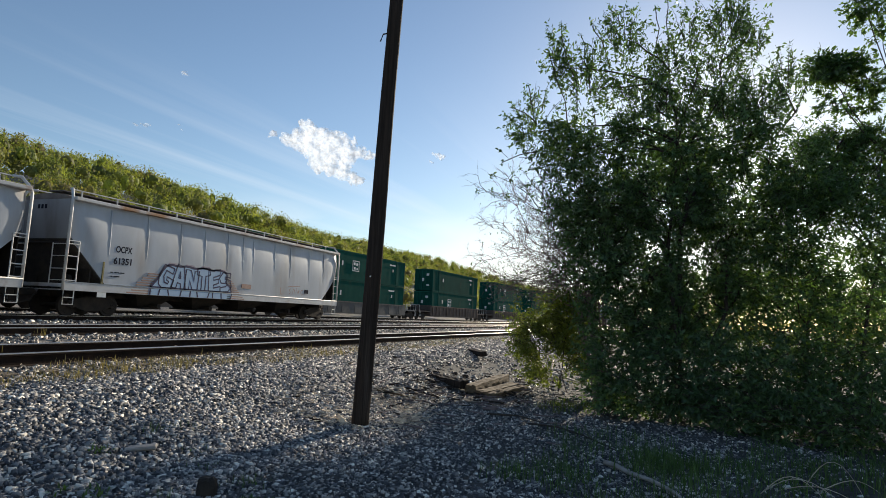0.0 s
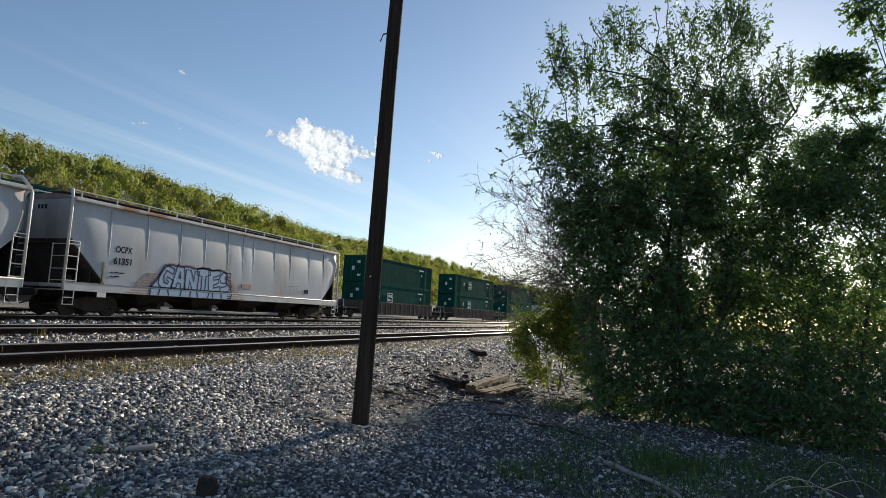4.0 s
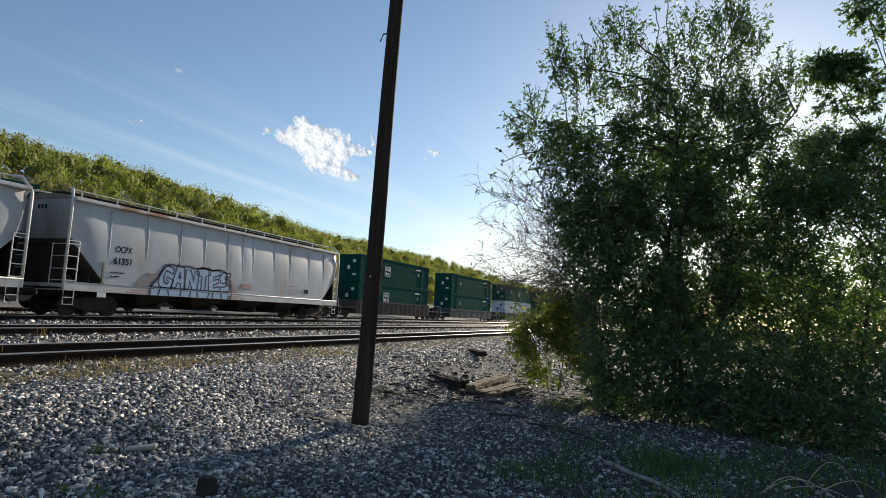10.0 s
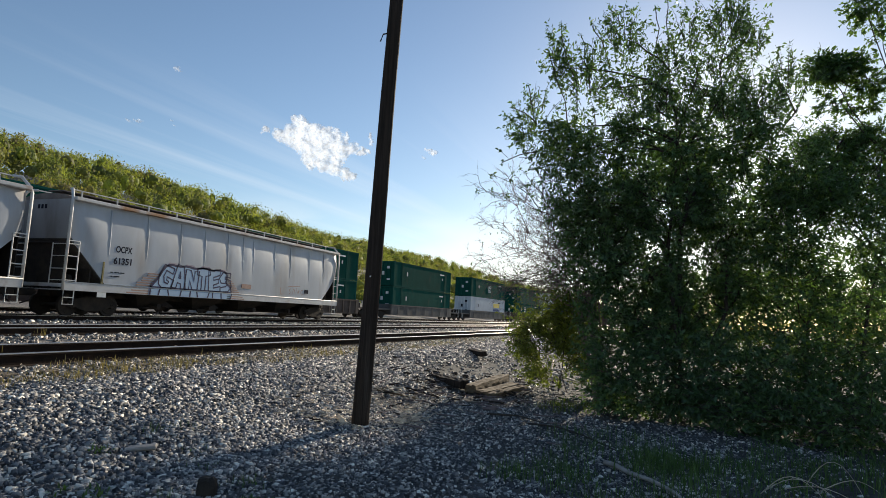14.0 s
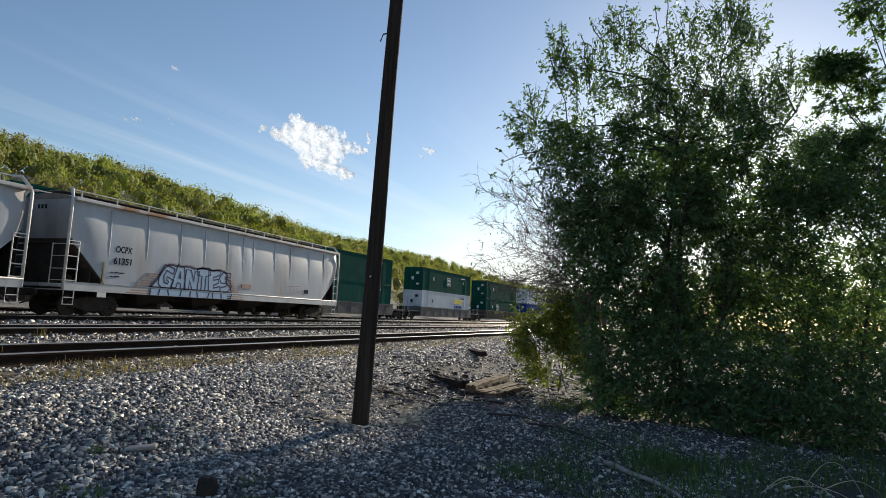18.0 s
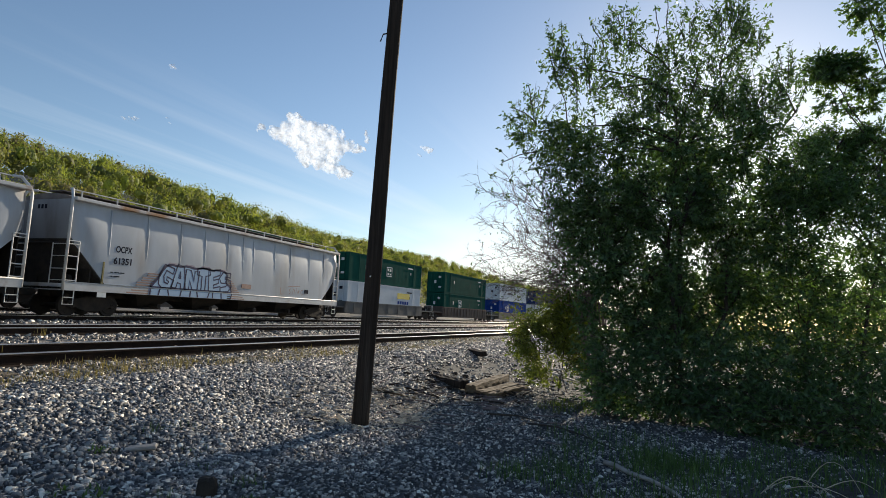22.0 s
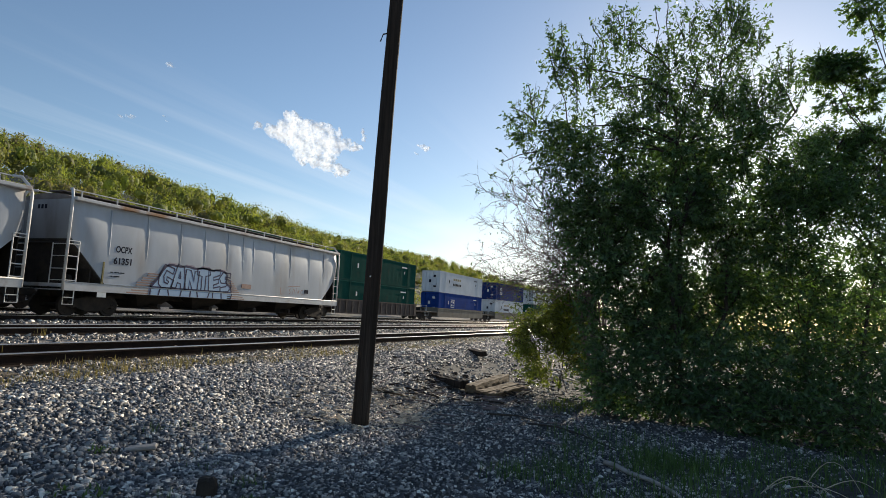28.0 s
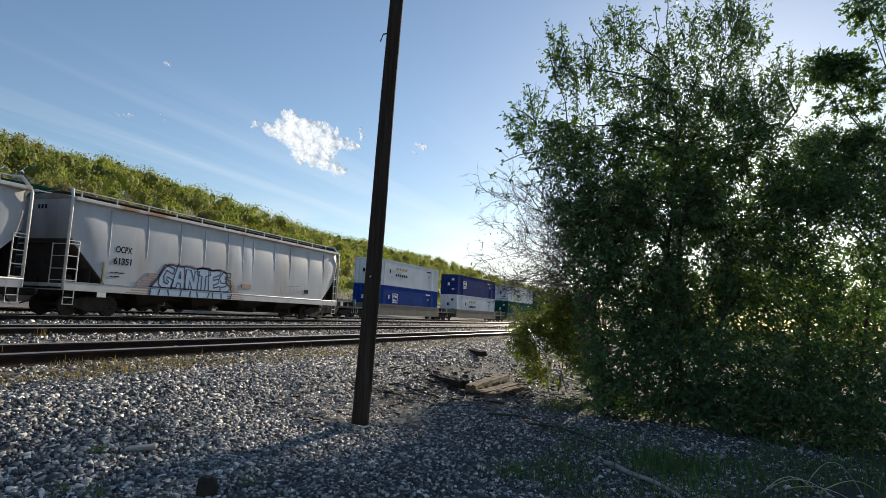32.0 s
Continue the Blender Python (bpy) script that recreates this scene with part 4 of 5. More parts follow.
def tree(name, label, base, stems, lobes, twigs, leaves, size, mat, seed, trunk_r=0.12, hollow=0.35, droop=0.35, thick=lambda c: 1.0, shoots=99.0, slim=3.0, reach=1.0):
    """Stems rise from the base to lobes (centre, radii); each lobe carries twigs, each twig leaves."""
    global RNG
    RNG = np.random.default_rng(seed)
    rng = np.random.default_rng(seed + 1)
    t = empty(name, pose(*base), label, "tree")
    inv = np.array(base)
    twig = Geo()
    pts, ways = [], []
    weigh = lambda c, r: r[0] * r[2] * thick(c)
    total = sum(weigh(c, r) for c, r in lobes)
    high = sorted(lobes, key=lambda q: -q[0][2])
    mains, owners = [], []
    for k, st in enumerate(stems):
        top = np.array(high[(k * 2) % len(high)][0]) - inv
        wood = Geo()
        line = limb(wood, st, top, trunk_r, 0.009, rng, 0.06, 9, 7)
        mains += [tuple(q) for q in line]
        owners += [part("stem", wood, M["bark"], t, smooth=True)] * len(line)
    mains = np.array(mains)
    for c, r in lobes:
        c, r = np.array(c) - inv, np.array(r)
        gap = np.linalg.norm(mains - c, axis=1) + 3.0 * (mains[:, 2] > c[2])
        near = int(np.argmin(gap))
        if np.linalg.norm(mains[near] - c) > 0.2:
            arm = Geo()
            limb(arm, mains[near], c, 0.024 * trunk_r / 0.045, 0.008, rng)
            part("limb", arm, M["bark"], owners[near], smooth=True)
        nt = max(5, int(twigs * weigh(c + inv, r) / total))
        d = units(nt)
        rad = rng.uniform(hollow, 1.0, nt) ** 0.6
        p = c + d * rad[:, None] * r * (1 + 0.15 * np.clip(rng.normal(size=(nt, 1)), -1.6, 1.6))
        w = p + inv
        p = p[(waves(w[:, 0] + 0.7 * w[:, 2], w[:, 1] - 0.5 * w[:, 2], 1.5) + 0.5 * waves(w[:, 2], w[:, 0], 2.6)) > np.where(w[:, 2] > 4.6, -0.42, -0.5)]
        nt = len(p)
        d = (p - c) / (np.linalg.norm(p - c, axis=1)[:, None] + 1e-6)
        for j in range(nt):
            shoot = p[j][2] + inv[2] > shoots
            if shoot:
                tip = p[j] + np.array([rng.normal(0, 0.08) + d[j, 0] * 0.16, rng.normal(0, 0.08) + d[j, 1] * 0.1, rng.uniform(0.25, 0.62)]) * reach
            else:
                tip = p[j] + np.array([d[j, 0] * 0.32, d[j, 1] * 0.32, rng.uniform(-0.05, 0.36)]) * rng.uniform(0.6, 1.5) * reach
            start = c + (p[j] - c) * rng.uniform(0.55, 0.85)
            if j % (2 if shoot else 4) == 0:
                limb(twig, start, tip, 0.007, 0.003, rng, n=4, sides=4)
            m = max(4, int(leaves * rng.uniform(0.6, 1.4)))
            u = (np.arange(m)[:, None] + rng.uniform(0, 1, (m, 1))) / m
            arc = np.array([0, 0, -0.10]) * u * u
            pts.append(p[j] + (tip - p[j]) * u * 1.1 + arc + rng.normal(0, 0.018, (m, 3)))
            way = (tip - p[j]) / (np.linalg.norm(tip - p[j]) + 1e-6)
            ways.append(np.repeat(way[None] * (0.35 if shoot else 0.6), m, 0))
    tagged(part("branchwork", twig, M["bark"], t), kind="stuff")
    v, f = leaf_arrays(np.concatenate(pts), size, droop, slim, np.concatenate(ways))
    tagged(bulk("crown", v, f, M[mat], t), kind="stuff")
    return t


def sprigs(plant, lines, mat, seed, every=0.16, leaf=0.07):
    """Slender shoots, each along a line of points, with tufts of leaves on their outer part."""
    global RNG
    RNG = np.random.default_rng(seed)
    rng = np.random.default_rng(seed + 1)
    base = np.array(plant.matrix_world.translation)
    tufts = []
    for line in lines:
        P = [np.array(q) - base for q in line]
        g = Geo()
        for k, (a, b) in enumerate(zip(P, P[1:])):
            limb(g, a, b, 0.012 / (1 + k), 0.009 / (1 + k), rng, 0.08, 5, 5)
            n = int(np.linalg.norm(b - a) / every)
            for i in range(1, n + 1):
                if len(P) > 2 and k == 0:
                    continue
                q = a + (b - a) * i / n
                e = q + rng.normal(0, 0.09, 3) + np.array([0, 0, 0.06]) if i < n else q
                g.tube([tuple(q), tuple(e)], [0.004, 0.003], 4)
                tufts.append(e + rng.normal(0, 0.022, (9, 3)))
        part("shoot", g, M["bark"], plant)
    v, f = leaf_arrays(np.concatenate(tufts), leaf, 0.1, 2.2)
    tagged(bulk("shoot_leaves", v, f, M[mat], plant), kind="stuff")


def bare_shrub(name, label, base, node, tips, mat, seed, depth=4):
    """A leafless shrub: forked twigs fanning from its stems."""
    rng = np.random.default_rng(seed)
    t = empty(name, pose(*base), label, "shrub")
    for tip in tips:
        g = Geo()
        tip = np.array(tip) - np.array(base)
        foot = np.array(node) - np.array(base) + rng.normal(0, 0.18, 3)
        limb(g, (rng.normal(0, 0.08), rng.normal(0, 0.08), 0), foot, 0.025, 0.016, rng, 0.05, 4, 5)
        main = limb(g, foot, tip, 0.014, 0.004, rng, 0.14, 9, 5)

        def fork(p, d, L, r, k):
            e = p + d * L
            e[2] += 0.06 * L
            limb(g, p, e, r, r * 0.55, rng, 0.2, 4, 4)
            if k:
                for _ in range(2 + (rng.uniform() < 0.4)):
                    q = p + (e - p) * rng.uniform(0.35, 1.0)
                    nd = d + rng.normal(0, 0.55, 3)
                    fork(q, nd / np.linalg.norm(nd), L * rng.uniform(0.5, 0.8), r * 0.6, k - 1)

        for i in range(2, len(main)):
            d = main[i] - main[i - 1]
            d = d / np.linalg.norm(d)
            for _ in range(3):
                e = d + rng.normal(0, 0.55, 3)
                fork(main[i].copy(), e / np.linalg.norm(e), 0.45 * rng.uniform(0.6, 1.2), 0.0065, depth - 2)
        part("branch", g, M[mat], t)
    return t


def build_trees():
    # the big multi-stemmed tree: low skirt, middle mass, ragged upright shoots on top
    crown = [((-1.01, 12.32, 6.71), (0.47, 0.45, 0.73)), ((-1.71, 12.17, 5.61), (0.5, 0.47, 0.65)), ((-2.32, 11.88, 6.05), (0.24, 0.22, 0.65)), ((-2.75, 11.87, 4.68), (0.45, 0.43, 0.61)), ((-2.14, 12.15, 4.36), (0.57, 0.54, 0.65)), ((-0.12, 12.73, 6.11), (0.45, 0.43, 0.61)), ((0.23, 12.8, 6.72), (0.28, 0.27, 0.59)), ((1.03, 13.1, 6.88), (0.47, 0.45, 0.83)), ((1.53, 13.3, 6.79), (0.21, 0.2, 0.5)), ((0.73, 13.12, 5.69), (0.61, 0.58, 0.77)), ((2.16, 13.67, 5.77), (0.28, 0.27, 0.71)), ((2.52, 13.8, 5.84), (0.17, 0.11, 0.12)), ((1.59, 13.5, 5.27), (0.54, 0.52, 0.61)), ((-0.72, 12.59, 5.32), (0.66, 0.63, 0.73)), ((-1.43, 12.39, 4.63), (0.65, 0.62, 0.65))]
    body = [((-1.46, 12.21, 4.28), (0.87, 0.9, 0.81)), ((-0.27, 12.52, 4.66), (0.92, 0.9, 0.92)), ((1.03, 13.08, 4.69), (0.92, 0.9, 0.92)), ((1.9, 13.5, 4.46), (0.64, 0.8, 0.7)), ((-2.0, 11.81, 3.39), (0.55, 0.7, 0.69)), ((-1.15, 12.4, 3.02), (0.9, 1.0, 0.93)), ((-0.04, 12.78, 3.18), (1.04, 1.1, 1.04)), ((1.25, 13.34, 3.26), (1.04, 1.1, 1.04)), ((-1.35, 12.1, 2.04), (0.58, 0.8, 0.71)), ((-0.7, 12.72, 1.77), (0.9, 1.1, 0.99)), ((0.4, 13.22, 1.84), (1.04, 1.1, 1.04)), ((1.58, 13.56, 2.01), (0.86, 1.0, 0.98))]
    body += [((-1.66, 12.72, 2.89), (0.6, 0.57, 0.66)), ((-0.93, 13.01, 2.87), (0.66, 0.63, 0.72)), ((-1.49, 12.91, 1.89), (0.5, 0.51, 0.6))]
    skirt = [((-1.3, 12.1, 0.95), (0.45, 0.6, 0.65)), ((-0.85, 12.25, 0.62), (0.75, 0.8, 0.83)), ((-0.02, 12.45, 0.57), (0.98, 0.7, 0.88)), ((1.1, 12.88, 0.63), (0.93, 0.7, 0.88)), ((-1.0, 11.75, 0.05), (0.6, 0.6, 0.6)), ((-0.75, 11.7, -0.1), (0.75, 0.7, 0.75)), ((0.3, 11.4, 0.0), (1.0, 0.6, 0.8)), ((1.2, 11.3, -0.1), (0.9, 0.6, 0.75)), ((-0.95, 11.7, -0.4), (0.6, 0.55, 0.5)), ((-0.3, 11.3, -0.4), (0.9, 0.5, 0.55)), ((0.8, 11.1, -0.45), (0.9, 0.5, 0.5)), ((1.7, 10.9, -0.45), (0.8, 0.5, 0.5))]
    hem = [((-0.7, 11.4, -0.55), (0.7, 0.45, 0.4)), ((0.2, 11.0, -0.55), (0.7, 0.4, 0.4)), ((1.0, 10.6, -0.55), (0.7, 0.4, 0.45))]
    rear = [((0.55, 14.1, 1.4), (0.7, 0.5, 0.6)), ((-0.4, 13.9, 0.95), (1.0, 0.7, 1.1)), ((0.7, 14.4, 1.1), (1.4, 0.7, 1.1)), ((0.6, 13.8, 5.0), (1.0, 0.6, 1.0)), ((-0.4, 13.9, 3.4), (1.2, 0.6, 1.1)), ((1.2, 14.0, 3.4), (1.1, 0.6, 1.1))]
    big = tree("tree", "dense dark green leafy multi-stemmed tree beside the gravel", (-0.1, 12.6, -0.85), [(-0.2, 0, 0), (0.25, 0.1, 0), (0.05, -0.2, 0), (0.5, 0.2, 0)], crown + body + skirt + hem + rear, 10300, 14, 0.098, "leaf", 11, 0.045, 0.3, 0.55, lambda c: 0.85 if c[2] > 5.0 else (0.95 if c[2] > 4.1 else (0.9 if c[1] > 13.7 else (0.75 if c[2] < 0.7 else 1.2))), 5.0, 2.9)
    sprigs(big, [((-1.88, 11.95, 5.06), (-2.2, 11.62, 6.84)), ((-2.06, 11.91, 4.77), (-2.43, 11.6, 6.25)), ((-1.64, 12.1, 5.46), (-1.84, 11.88, 6.71)), ((-1.27, 12.18, 6.06), (-1.65, 11.92, 6.97)), ((-0.18, 12.9, 6.37), (-0.17, 12.74, 7.76)), ((-0.35, 12.83, 6.36), (-0.41, 12.67, 7.49)),
                 ((-2.61, 11.49, 4.73), (-3.09, 11.26, 5.04)), ((-2.61, 11.55, 4.16), (-3.26, 11.32, 3.92)), ((-2.66, 11.46, 4.78), (-2.78, 11.33, 5.51))], "leaf", 81)
    # thick growth to its right
    upper = [((3.18, 14.84, 4.7), (0.57, 0.4, 0.42)), ((3.98, 15.17, 4.62), (0.52, 0.4, 0.42)), ((2.84, 14.8, 3.95), (0.68, 0.47, 0.5)), ((3.82, 15.18, 3.94), (0.72, 0.49, 0.52)), ((2.83, 14.68, 4.93), (0.27, 0.21, 0.22)), ((2.25, 12.69, 3.56), (0.64, 0.9, 0.64)), ((3.02, 12.9, 3.3), (0.74, 0.9, 0.6)), ((2.02, 12.52, 2.57), (0.68, 0.8, 0.74)), ((2.91, 12.87, 2.4), (0.79, 0.9, 0.7)), ((2.0, 12.44, 1.51), (0.77, 0.8, 0.77)), ((2.84, 12.67, 1.45), (0.82, 0.8, 0.77)), ((3.61, 12.98, 1.39), (0.61, 0.8, 0.82))]
    upper += [((3.5, 14.93, 5.12), (0.45, 0.25, 0.26)), ((4.2, 15.18, 5.1), (0.4, 0.25, 0.28)), ((2.75, 14.7, 5.15), (0.3, 0.2, 0.2))]
    lower = [((1.86, 12.2, 0.49), (0.75, 0.7, 0.7)), ((2.64, 12.22, 0.35), (0.83, 0.7, 0.74)), ((3.31, 12.3, 0.3), (0.67, 0.7, 0.72)), ((2.0, 11.7, -0.1), (0.8, 0.7, 0.7)), ((2.9, 11.4, -0.2), (1.0, 0.7, 0.6)), ((2.1, 10.9, -0.4), (0.9, 0.5, 0.55)), ((3.1, 10.5, -0.4), (0.9, 0.5, 0.55)), ((3.9, 10.4, -0.3), (0.8, 0.5, 0.6)), ((0.75, 16.01, 1.64), (1.67, 0.8, 1.04)), ((2.69, 16.76, 1.75), (1.67, 0.8, 1.11)), ((4.51, 17.48, 1.71), (1.53, 0.8, 1.11)), ((4.41, 13.54, 2.71), (0.85, 1.0, 2.12)), ((3.55, 15.2, 0.95), (0.8, 0.5, 0.55)), ((3.0, 14.9, 1.2), (0.7, 0.5, 0.6)), ((4.2, 15.4, 1.2), (0.8, 0.5, 0.6))]
    fringe = [((1.75, 10.15, -0.5), (0.7, 0.4, 0.5)), ((2.5, 9.95, -0.5), (0.7, 0.4, 0.5)), ((3.2, 9.7, -0.5), (0.7, 0.4, 0.5))]
    tree("tree", "dark green tangled tree thicket with vines", (2.9, 12.2, -0.85), [(-0.6, 0, 0), (0.2, 0.1, 0), (0.8, -0.1, 0), (1.6, 0.1, 0)], upper + lower + fringe, 5300, 14, 0.096, "leaf_dark", 21, 0.035, 0.3, 0.5, lambda c: 0.25 if c[1] > 15.3 else (2.6 if c[2] > 3.8 else (1.3 if c[2] > 2.0 and c[0] < 4 else (0.7 if c[2] > 0.25 else 0.65))), slim=2.9)
    # tall tree whose limbs reach in from the side
    U = [((3.1, 14.6, 6.48), (0.3, 0.28, 0.42)), ((3.51, 14.74, 6.65), (0.32, 0.28, 0.3)), ((3.97, 14.97, 6.28), (0.42, 0.33, 0.35)), ((3.09, 14.68, 5.77), (0.21, 0.2, 0.22)), ((3.86, 14.99, 5.72), (0.32, 0.16, 0.17)), ((3.9, 14.76, 7.85), (0.35, 0.33, 0.4)), ((4.22, 14.95, 7.22), (0.2, 0.19, 0.4)), ((2.93, 14.5, 6.78), (0.15, 0.12, 0.12))]
    tree("tree", "tall green tree with limbs reaching over the thicket", (5.2, 15.0, -0.85), [(0, 0, 0), (0, 0, 1.5), (0, 0, 2.5)], U, 640, 13, 0.098, "leaf_dark", 31, 0.022, 0.1, 0.5, lambda c: 1.4 if c[0] < 3.7 and c[2] > 6 else 0.65, slim=2.4, reach=0.6)
    # a taller tree further along the line, whose crown shades the gravel
    T = [((-2.1, 33, 8.2), (1.3, 1.3, 1.1)), ((-0.6, 33.5, 8.1), (1.4, 1.3, 1.2)), ((1.0, 34, 8.3), (1.4, 1.3, 1.3)), ((-1.5, 33, 9.5), (1.3, 1.2, 1.0)), ((0.3, 33.5, 9.8), (1.4, 1.2, 1.1))]
    tree("tree", "tall leafy tree standing behind the dense tree", (-1.0, 33.2, -0.85), [(0, 0, 0), (0.1, 0.1, 0)], T, 520, 14, 0.2, "leaf", 61, 0.12, 0.1, 0.4, slim=2.4, reach=1.6)
    # sunlit scrub behind the thicket
    S = [((1.0, 19.5, 0.6), (1.3, 0.9, 1.1)), ((2.6, 20.0, 0.7), (1.4, 0.9, 1.3)), ((4.2, 20.5, 0.9), (1.4, 0.9, 1.4)), ((5.8, 21.0, 1.0), (1.4, 0.9, 1.5)), ((7.4, 21.5, 1.0), (1.4, 0.9, 1.5)), ((3.4, 21.2, 2.2), (1.2, 0.8, 0.8)), ((6.6, 22, 2.5), (1.3, 0.8, 0.8))]
    tree("bush", "sunlit yellow-green scrub behind the thicket", (4.0, 20.5, -0.85), [(-2, 0, 0), (0, 0, 0), (2, 0, 0)], S, 1700, 13, 0.12, "leaf_yellow", 71, 0.03, 0.1)
    # low bush at the foot of the bare shrub
    B = [((-2.9, 14.3, 0.55), (0.65, 0.7, 0.45)), ((-2.4, 14.1, 0.15), (0.55, 0.6, 0.5)), ((-3.2, 14.4, 0.85), (0.45, 0.5, 0.45)), ((-2.2, 13.9, 1.0), (0.5, 0.5, 0.6)), ((-2.9, 14.0, 0.1), (0.55, 0.5, 0.5)), ((-2.5, 13.9, -0.35), (0.6, 0.5, 0.4))]
    tree("bush", "sunlit yellow-green bush beside bare branches", (-2.5, 14.2, -0.85), [(0, 0, 0), (0.2, 0, 0)], B, 2000, 13, 0.085, "leaf_yellow", 41, 0.009, 0.1)
    rng = np.random.default_rng(77)
    tips = [(-4.15, 13.2, 3.75), (-3.6, 13.3, 3.95), (-4.25, 13.3, 2.1), (-3.9, 13.4, 1.7), (-3.1, 13.3, 4.4), (-4.0, 13.4, 2.9)]
    tips += [(-2.2 - 1.75 * a ** 1.5, b, 1.2 + 3.3 * c * (1 - 0.25 * a)) for a, b, c in zip(rng.uniform(0, 1, 20), rng.uniform(13.1, 14.6, 20), rng.uniform(0, 1, 20))]
    sh = bare_shrub("bare_shrub", "mostly leafless grey shrub with fine forked twigs", (-1.5, 13.6, -0.85), (-1.8, 13.5, 1.5), tips, "dead_twig", 51, 4)
    q = np.array(tips)[rng.integers(0, len(tips), 2600)] * 1.0
    far = rng.uniform(0.15, 1.02, (2600, 1))
    q = np.array((-1.8, 13.5, 1.5)) + (q - np.array((-1.8, 13.5, 1.5))) * far + rng.normal(0, 0.22, q.shape) - np.array((-1.5, 13.6, -0.85))
    v, f = leaf_arrays(q, 0.055, 0.2, 2.2)
    tagged(bulk("bud_leaves", v, f, M["leaf_dark"], sh), kind="stuff")
    sprigs(sh, [((-2.17, 13.29, 2.8), (-2.97, 12.81, 3.26), (-3.71, 12.39, 3.48), (-4.06, 12.24, 3.56)), ((-2.74, 12.92, 3.15), (-3.25, 12.55, 3.7), (-3.79, 12.31, 3.89)), ((-2.38, 13.08, 2.96), (-2.9, 12.68, 3.72), (-3.19, 12.52, 4.07))], "leaf_dark", 83, 0.13)


def build_forest():
    """Woods on the hill: crowns of loose leaf clumps that face outwards."""
    rng = np.random.default_rng(5)
    V, C, K, o = [], [], [], 0
    th, ph = np.meshgrid(np.linspace(0, 2 * np.pi, 9)[:-1], np.linspace(0.1, np.pi - 0.1, 5))
    ball = np.stack([np.sin(ph) * np.cos(th), np.sin(ph) * np.sin(th), np.cos(ph)], -1).reshape(-1, 3)
    skin = np.array([(r * 8 + k, (r + 1) * 8 + k, (r + 1) * 8 + (k + 1) % 8, r * 8 + (k + 1) % 8) for r in range(4) for k in range(8)])
    for x0, x1, n, per, leaf, h0, h1 in ((-48, -75, 170, 480, 0.27, 5, 9.5), (-75, -130, 700, 290, 0.36, 6, 11), (-130, -225, 1800, 155, 0.52, 7, 12.5)):
        x = rng.uniform(x1, x0, n)
        y = np.where(rng.uniform(0, 1, n) < 0.75, rng.uniform(10, 420, n), rng.uniform(420, 1100, n))
        for a, b in zip(x, y):
            h, w1, w2, hr = rng.uniform(h0, h1), rng.uniform(1.6, 4.6), rng.uniform(1.6, 4.6), rng.uniform(0.22, 0.40)
            if b < -0.5 * a:
                continue
            r = np.array([w1, w2, h * hr])
            mid = np.array([a, b, float(ground_z(a, b)) + h * (0.98 - hr)])
            bumps = lambda d: 1 + 0.22 * np.sin(d[:, 0] * 4 + a) * np.sin(d[:, 1] * 4 + b) * np.sin(d[:, 2] * 3 + 1.2 + a)
            C.append(mid + (ball * bumps(ball)[:, None] + rng.normal(0, 0.10, ball.shape)) * r * 0.46)
            K.append(skin + o)
            o += len(ball)
            d = rng.normal(size=(per, 3)); d /= np.linalg.norm(d, axis=1)[:, None]
            q = mid + d * (rng.uniform(0.62, 1.12, per) * bumps(d))[:, None] * r
            nrm = d + 0.5 * rng.normal(size=(per, 3)); nrm /= np.linalg.norm(nrm, axis=1)[:, None]
            u = np.cross(nrm, rng.normal(size=(per, 3))); u /= np.linalg.norm(u, axis=1)[:, None]
            w = np.cross(nrm, u)
            sz = (leaf * rng.uniform(0.5, 1.2, per))[:, None]
            u[:, 2] *= 1.5; V.append(np.stack([q - u * sz * 0.6, q - w * sz * 0.36, q + u * sz * 0.6 - nrm * sz * 0.2, q + w * sz * 0.36], 1))
    tagged(bulk("forest", np.concatenate(C), np.concatenate(K), M["forest"]), "rounded crowns of the hillside woods", "forest", kind="stuff")
    V = np.concatenate(V)
    tagged(bulk("forest", V.reshape(-1, 3), np.arange(4 * len(V)).reshape(-1, 4), M["forest"]), "spring-green and brownish woods covering the hillside", "forest", kind="stuff")


# ---- clouds ----
def cloud_material(thin, full):
    """Patchy white vapour: clear in places, so that no puff shows its round edge."""
    m = bpy.data.materials.new("cloud")
    m.use_nodes = True
    nt = m.node_tree
    n, l = nt.nodes, nt.links
    n.remove(n["Principled BSDF"])
    df, tr, tp = n.new("ShaderNodeBsdfDiffuse"), n.new("ShaderNodeBsdfTranslucent"), n.new("ShaderNodeBsdfTransparent")
    df.inputs["Color"].default_value = tr.inputs["Color"].default_value = (0.90, 0.94, 1.0, 1)
    a, b = n.new("ShaderNodeMixShader"), n.new("ShaderNodeMixShader")
    a.inputs["Fac"].default_value = 0.66
    l.new(df.outputs[0], a.inputs[1]); l.new(tr.outputs[0], a.inputs[2])
    tc, no, rp = n.new("ShaderNodeTexCoord"), n.new("ShaderNodeTexNoise"), n.new("ShaderNodeMapRange")
    no.inputs["Scale"].default_value, no.inputs["Detail"].default_value, no.inputs["Roughness"].default_value = 0.045, 8, 0.68
    l.new(tc.outputs["Object"], no.inputs["Vector"]); l.new(no.outputs["Fac"], rp.inputs["Value"])
    rp.inputs["From Min"].default_value, rp.inputs["From Max"].default_value = 0.42, 0.64
    rp.inputs["To Min"].default_value, rp.inputs["To Max"].default_value = thin, full
    l.new(rp.outputs[0], b.inputs["Fac"])
    l.new(tp.outputs[0], b.inputs[1]); l.new(a.outputs[0], b.inputs[2])
    l.new(b.outputs[0], n["Material Output"].inputs["Surface"])
    return m


